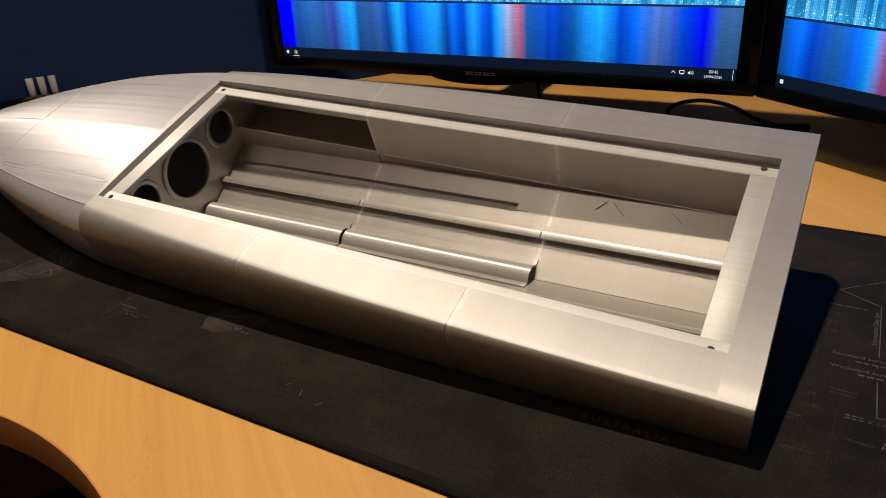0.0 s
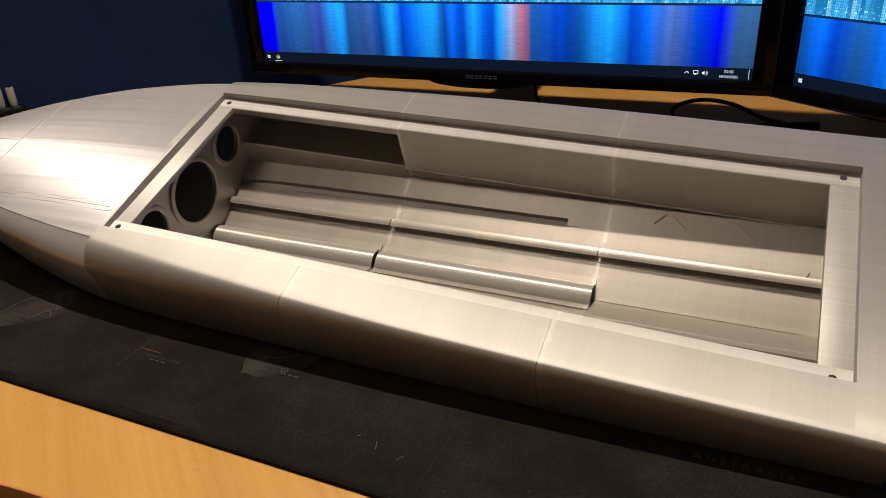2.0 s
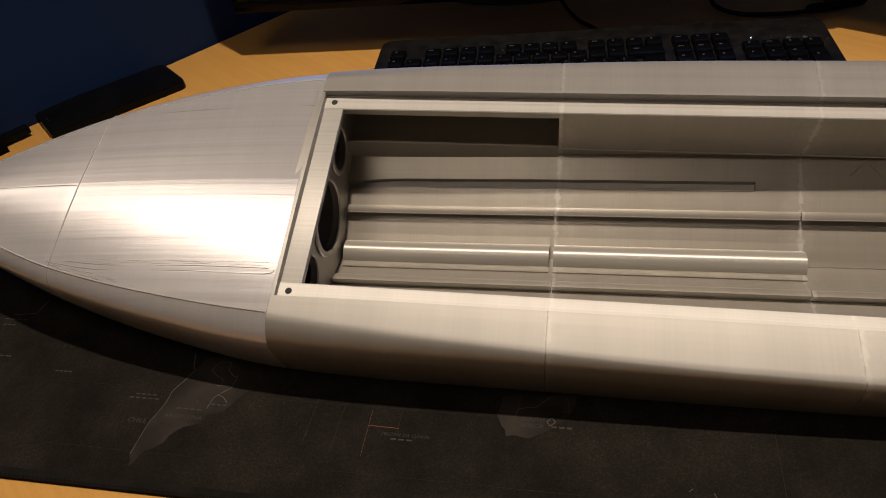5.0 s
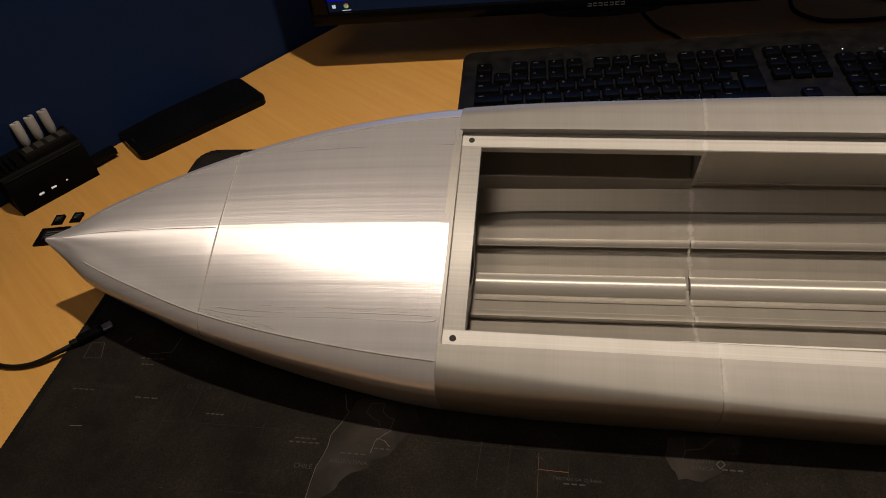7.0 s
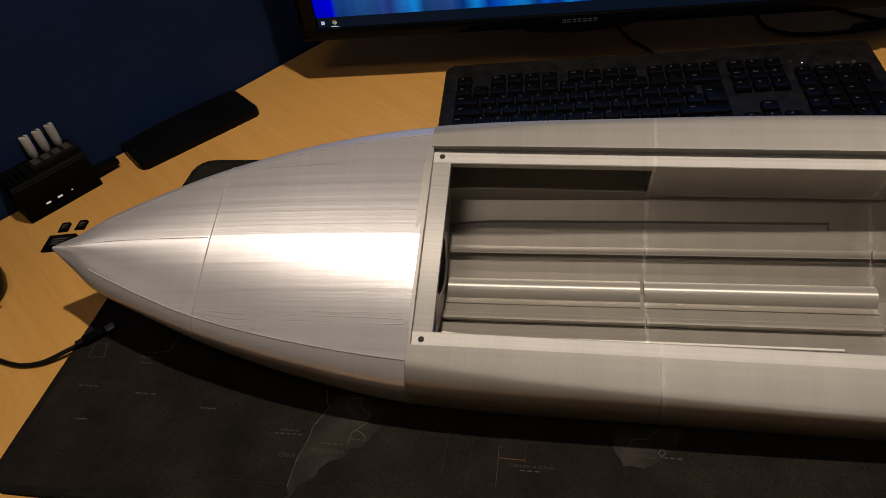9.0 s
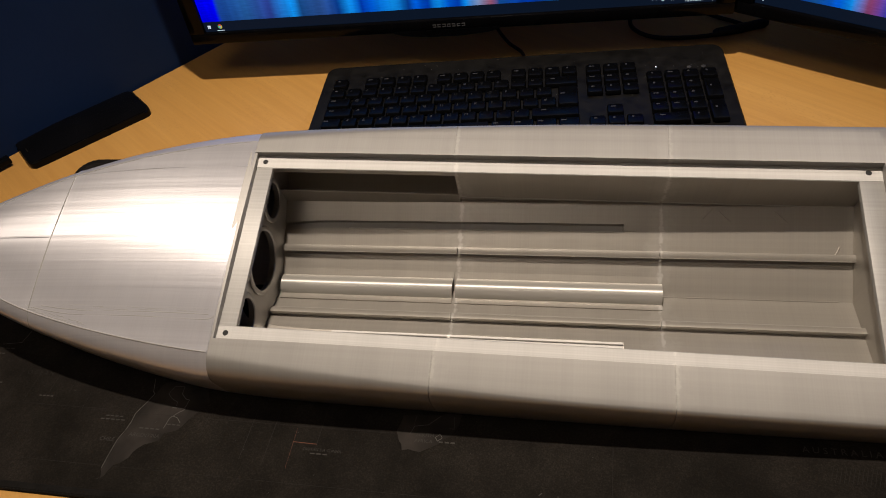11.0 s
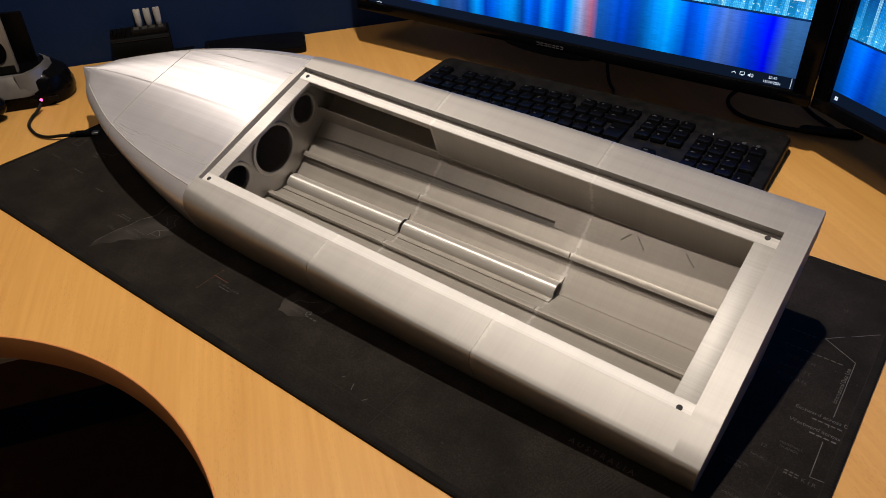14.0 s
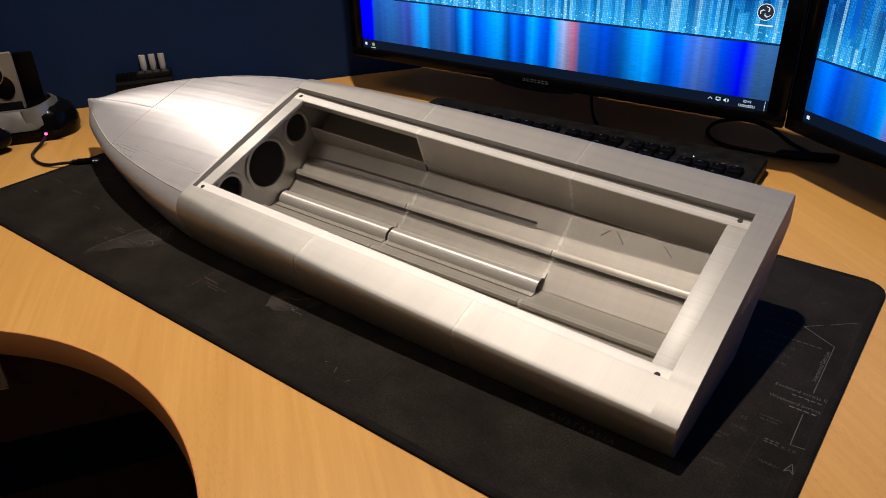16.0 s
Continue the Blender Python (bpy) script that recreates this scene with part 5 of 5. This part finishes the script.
def drive_dock():
    t = thing("drive_dock", along_wall(-0.420, -0.068), "silver and black drive dock with two upright disk drives", "drive dock")
    # base: rounded black end, silver trim on top
    def outline(x0, x1, y0, y1, r, dz):
        return [(x, y, dz) for x, y in rounded(x0, x1, y0, y1, r, 8)]
    part("base", loft([outline(-0.170, 0.020, 0.0, 0.085, 0.040, 0.0), outline(-0.172, 0.024, -0.002, 0.087, 0.042, 0.008), outline(-0.172, 0.024, -0.002, 0.087, 0.042, 0.018), outline(-0.168, 0.018, 0.004, 0.083, 0.036, 0.034), outline(-0.162, 0.006, 0.012, 0.078, 0.030, 0.042)]), M_GLOSS, t, "gloss black rounded base")
    prof = [(-0.006, 0.019), (-0.005, 0.023), (0.008, 0.043), (0.012, 0.0445), (0.014, 0.040), (0.006, 0.020)]
    part("trim", loft([[(x, y + dy, z) for y, z in prof] for x, dy in ((-0.160, 0.006), (-0.150, 0.0), (-0.030, 0.0), (-0.018, 0.006))]), M_SILVER, t, "satin silver front trim")
    wing = []
    for x, y, lo, hi, inset in ((-0.034, -0.0045, 0.0195, 0.0440, 0.013), (-0.020, -0.0025, 0.0215, 0.0462, 0.013), (-0.006, 0.0060, 0.0270, 0.0480, 0.013), (0.003, 0.0220, 0.0345, 0.0490, 0.012), (0.005, 0.0440, 0.0395, 0.0485, 0.010), (-0.002, 0.0660, 0.0425, 0.0470, 0.007), (-0.012, 0.0790, 0.0435, 0.0455, 0.004)):
        d = Vector((-0.060 - x, 0.042 - y)).normalized()
        wing.append([(x, y, lo), (x + d.x * inset * 0.7, y + d.y * inset * 0.7, hi), (x + d.x * inset, y + d.y * inset, hi), (x + d.x * inset, y + d.y * inset, hi - 0.003), (x + d.x * 0.003, y + d.y * 0.003, lo)])
    part("trim", loft(wing), M_SILVER, t, "satin silver wing round the end")
    part("marking", box(-0.135, -0.115, -0.0028, -0.0012, 0.0268, 0.0292), M_BLACK, t)
    for i in range(3):
        part("port", box(-0.060 + 0.026 * i, -0.047 + 0.026 * i, -0.0028, 0.0, 0.009, 0.0135), M_KB, t)
    part("status_light", lathe([(0.0, 0.0012), (0.0016, 0.001), (0.002, 0.0)], 12, None, pose(-0.016, -0.0022, 0.011, 90, 0, 0)), M_LED_PINK, t, "glowing pink light")
    part("disk_drive", prism(rounded(-0.106, -0.036, 0.030, 0.117, 0.002), 0.0, 0.0095, 0.0008, 2, None, Matrix(((1, 0, 0, 0), (0, 0, 1, 0.026), (0, 1, 0, 0), (0, 0, 0, 1)))), M_LABEL, t, "pale laptop disk drive standing upright")
    face = Matrix(((1, 0, 0, 0), (0, 0, -1, 0.0257), (0, 1, 0, 0), (0, 0, 0, 1)))
    part("drive_label", prism(rounded(-0.102, -0.040, 0.052, 0.1145, 0.002), 0.0, 0.0003, 0, 2, None, face), M_LABEL, t, "pale paper label", smooth=None)
    part("drive_cover", prism([(-0.068 + 0.0165 * math.cos(a), 0.092 + 0.0165 * math.sin(a)) for a in [2 * math.pi * i / 28 for i in range(28)]], 0.0003, 0.0012, 0, 2, None, face), M_GLOSS, t, "round dark disk cover")
    part("drive_cover", prism([(-0.054 + 0.0125 * math.cos(a), 0.072 + 0.016 * math.sin(a)) for a in [2 * math.pi * i / 24 for i in range(24)]], 0.0003, 0.0011, 0, 2, None, face), M_GLOSS, t, "round dark disk cover")
    ring = [[(x0 + r * math.cos(a), 0.0255 - h, z0 + k * r * math.sin(a)) for r, h in ((rr, 0.0), (rr, 0.0016), (rr + 0.0012, 0.0016), (rr + 0.0014, 0.0))] for x0, z0, rr, k in ((-0.068, 0.092, 0.0165, 1.0),) for a in [2 * math.pi * i / 28 for i in range(29)]]
    part("cover_ring", loft(ring, True, (False, False)), M_LABEL, t, "pale raised rim round the disk cover")
    part("drive_board", prism(rounded(-0.104, -0.038, 0.034, 0.052, 0.001), 0.0, 0.0004, 0, 2, None, face), M_KB, t)
    rng = random.Random(4)
    for i in range(9):
        x, z = rng.uniform(-0.100, -0.046), rng.choice((0.110, 0.1065, 0.103, 0.058, 0.062))
        part("small_print", box(x, x + rng.uniform(0.003, 0.008), 0.0252, 0.0255, z, z + 0.0011), M_LOGO, t, smooth=None)
    part("disk_drive", prism(rounded(-0.086, -0.016, 0.030, 0.109, 0.002), 0.0, 0.0070, 0.0008, 2, None, Matrix(((1, 0, 0, 0), (0, 0, 1, 0.058), (0, 1, 0, 0), (0, 0, 0, 1)))), M_BLACK, t, "black solid-state drive standing upright")
    return t


M_LABEL = plain("drive_label_paper", (0.21, 0.19, 0.158), 0.6, grain=120)
drive_dock()


def lobe(cx, cy, cz, rx, ry, rz, bm=None, m=None):
    own = bmesh.new()
    bmesh.ops.create_uvsphere(own, u_segments=20, v_segments=12, radius=1.0)
    for v in own.verts:
        v.co = Vector((cx + rx * v.co.x, cy + ry * v.co.y, max(0.0, cz + rz * v.co.z)))
    return join(bm, own)


def gamepad():
    t = thing("gamepad", pose(-0.440, -0.218, 0.0, 0, 0, 140), "black game controller lying on the desk", "game controller")
    part("body", lobe(0, 0, 0.022, 0.060, 0.038, 0.019), M_BLACK, t)
    for sx in (1, -1):
        part("grip", lobe(0.052 * sx, -0.038, 0.020, 0.021, 0.040, 0.020), M_GLOSS, t, "rounded gloss black grip")
        part("thumbstick", lathe([(0.0, 0.0), (0.006, 0.0), (0.005, 0.010), (0.010, 0.012), (0.010, 0.016), (0.008, 0.0175), (0.0, 0.016)], 18, None, pose(0.022 * sx, -0.014, 0.036)), M_RUBBER, t)
    part("direction_pad", box(-0.048, -0.026, 0.006, 0.012, 0.036, 0.041, 0.0008), M_RUBBER, t)
    for dx, dy in ((0, 0.008), (0, -0.008), (0.008, 0), (-0.008, 0)):
        part("button", lathe([(0.0, 0.0), (0.0038, 0.0), (0.0038, 0.003), (0.003, 0.004), (0.0, 0.004)], 14, None, pose(0.038 + dx, 0.010 + dy, 0.036)), M_GLOSS, t)
    return t


gamepad()


def charging_cable():
    t = thing("usb_cable", pose(0, 0, 0), "black USB cable running from the dock onto the mat", "cable")
    part("lead", tube([(-0.4190, -0.0880, 0.010), (-0.4130, -0.0985, 0.0050), (-0.4060, -0.1110, 0.0022), (-0.3880, -0.1250, 0.0022), (-0.3600, -0.1325, 0.0022), (-0.3380, -0.1300, 0.0030), (-0.3200, -0.1195, 0.0056), (-0.3085, -0.1085, 0.0056)], 0.0020, 10), M_RUBBER, t)
    m = pose(-0.3085, -0.1085, 0.0062, 0, 0, 44)
    part("plug_body", box(0.0, 0.020, -0.0042, 0.0042, -0.0030, 0.0030, 0.0012, 2, None, m), M_GLOSS, t, "black moulded plug")
    part("strain_relief", box(-0.006, 0.0005, -0.0028, 0.0028, -0.0026, 0.0026, 0.0008, 2, None, m), M_RUBBER, t)
    part("plug_tip", box(0.0198, 0.0275, -0.0036, 0.0036, -0.0014, 0.0014, 0.0003, 1, None, m), M_METAL, t, "metal connector tip")
    return t


charging_cable()


def memory_card(m, w, d, label, adapter):
    t = thing("memory_card", m, label, "memory card", "memory cards by the bow")
    cut = 0.004 if adapter else 0.0025
    part("body", prism([(0, 0), (w, 0), (w, d - cut), (w - cut, d), (0, d)], 0, 0.0021 if adapter else 0.001, 0.0003, 1), M_BLACK, t)
    top = 0.0021 if adapter else 0.001
    part("label_patch", box(w * 0.15, w * 0.85, d * 0.30, d * 0.85, top, top + 0.0001), M_KB, t, smooth=None)
    for k in range(3):
        part("small_print", box(w * 0.22, w * (0.5 + 0.1 * k), d * (0.40 + 0.14 * k), d * (0.46 + 0.14 * k), top + 0.0001, top + 0.0002), M_LOGO, t, smooth=None)
    return t


memory_card(pose(-0.4215, 0.0070, 0, 0, 0, 8), 0.032, 0.024, "black full-size memory card adapter on the desk", True)
memory_card(pose(-0.4205, 0.0370, 0, 0, 0, 10), 0.011, 0.015, "tiny black memory card on the desk", False)
memory_card(pose(-0.4035, 0.0410, 0, 0, 0, 6), 0.011, 0.015, "tiny black memory card on the desk", False)


# ---------------------------------------------------------------- cables behind the screens
def power_cable(pts, r, label):
    t = thing("power_cable", pose(0, 0, 0), label, "cable", "cables behind the screens")
    part("lead", tube(pts, r, 8), M_RUBBER, t)
    return t


power_cable([(0.188, 0.335, 0.010), (0.180, 0.365, 0.004), (0.160, 0.392, 0.005), (0.140, 0.425, 0.020), (0.122, 0.460, 0.070), (0.112, 0.470, 0.160), (0.110, 0.450, 0.220)], 0.0022, "thin black lead rising from the keyboard behind the monitor")
loop = power_cable([(0.466, 0.405, 0.006), (0.410, 0.386, 0.004), (0.362, 0.384, 0.0032), (0.332, 0.392, 0.0036), (0.314, 0.412, 0.007), (0.318, 0.438, 0.013), (0.345, 0.455, 0.016), (0.380, 0.455, 0.012), (0.412, 0.436, 0.0040), (0.436, 0.414, 0.0050), (0.450, 0.398, 0.0062)], 0.0026, "black cable looping up off the desk behind the keyboard")
part("plug", loft([[(x, y + r * math.cos(a), 0.0062 + r * math.sin(a)) for a in [2 * math.pi * i / 12 for i in range(12)]] for x, y, r in ((0.408, 0.386, 0.0030), (0.412, 0.387, 0.0052), (0.440, 0.395, 0.0058), (0.470, 0.406, 0.0058), (0.474, 0.408, 0.0040))]), M_RUBBER, loop, "thick black moulded plug")


# ---------------------------------------------------------------- lamp
M_SHADE = mat("cream_fabric_shade", (0.75, 0.70, 0.60), 0.9)
thin = M_SHADE.node_tree.nodes.new("ShaderNodeBsdfTranslucent")
thin.inputs[0].default_value = (0.80, 0.72, 0.58, 1)
blend = M_SHADE.node_tree.nodes.new("ShaderNodeMixShader")
blend.inputs[0].default_value = 0.5
wire(M_SHADE, bsdf(M_SHADE).outputs[0], blend.inputs[1])
wire(M_SHADE, thin.outputs[0], blend.inputs[2])
wire(M_SHADE, blend.outputs[0], M_SHADE.node_tree.nodes["Material Output"].inputs[0])


def ceiling_lamp(at):
    t = thing("pendant_lamp", pose(*at), "pendant lamp with a cream fabric shade and warm bulb", "lamp")
    top = CEIL - at[2]
    part("cord", tube([(0, 0, 0.10), (0, 0, 0.18), (0, 0, top - 0.02)], 0.003, 8), M_WHITE, t)
    part("shade", lathe([(0.098, -0.030), (0.094, 0.010), (0.060, 0.052), (0.0195, 0.075), (0.0195, 0.0765), (0.061, 0.0535), (0.0955, 0.011), (0.0995, -0.030), (0.098, -0.030)], 40, None, None, False), M_SHADE, t, "cream fabric shade, open below")
    part("socket", lathe([(0.0, 0.055), (0.017, 0.055), (0.019, 0.060), (0.019, 0.098), (0.010, 0.108), (0.0, 0.108)], 20), M_WHITE, t)
    part("rose", lathe([(0.0, -0.03), (0.02, -0.03), (0.045, -0.006), (0.046, 0.0), (0.0, 0.0)], 24, None, pose(0, 0, top)), M_WHITE, t)
    return t


ceiling_lamp(LAMP)


def panel_lamp(at):
    t = thing("fill_panel_lamp", pose(at[0], at[1], CEIL), "unseen flat round ceiling lamp added as warm fill", "lamp")
    part("rim", lathe([(0.303, 0.0), (0.316, 0.0), (0.316, -0.062), (0.311, -0.068), (0.303, -0.066), (0.303, 0.0)], 48, None, None, False), M_WHITE, t)
    part("diffuser", lathe([(0.0, -0.056), (0.302, -0.056), (0.302, -0.052), (0.0, -0.052)], 48), M_CEIL, t, "milky round diffuser")
    return t


panel_lamp(LAMP_TWO)
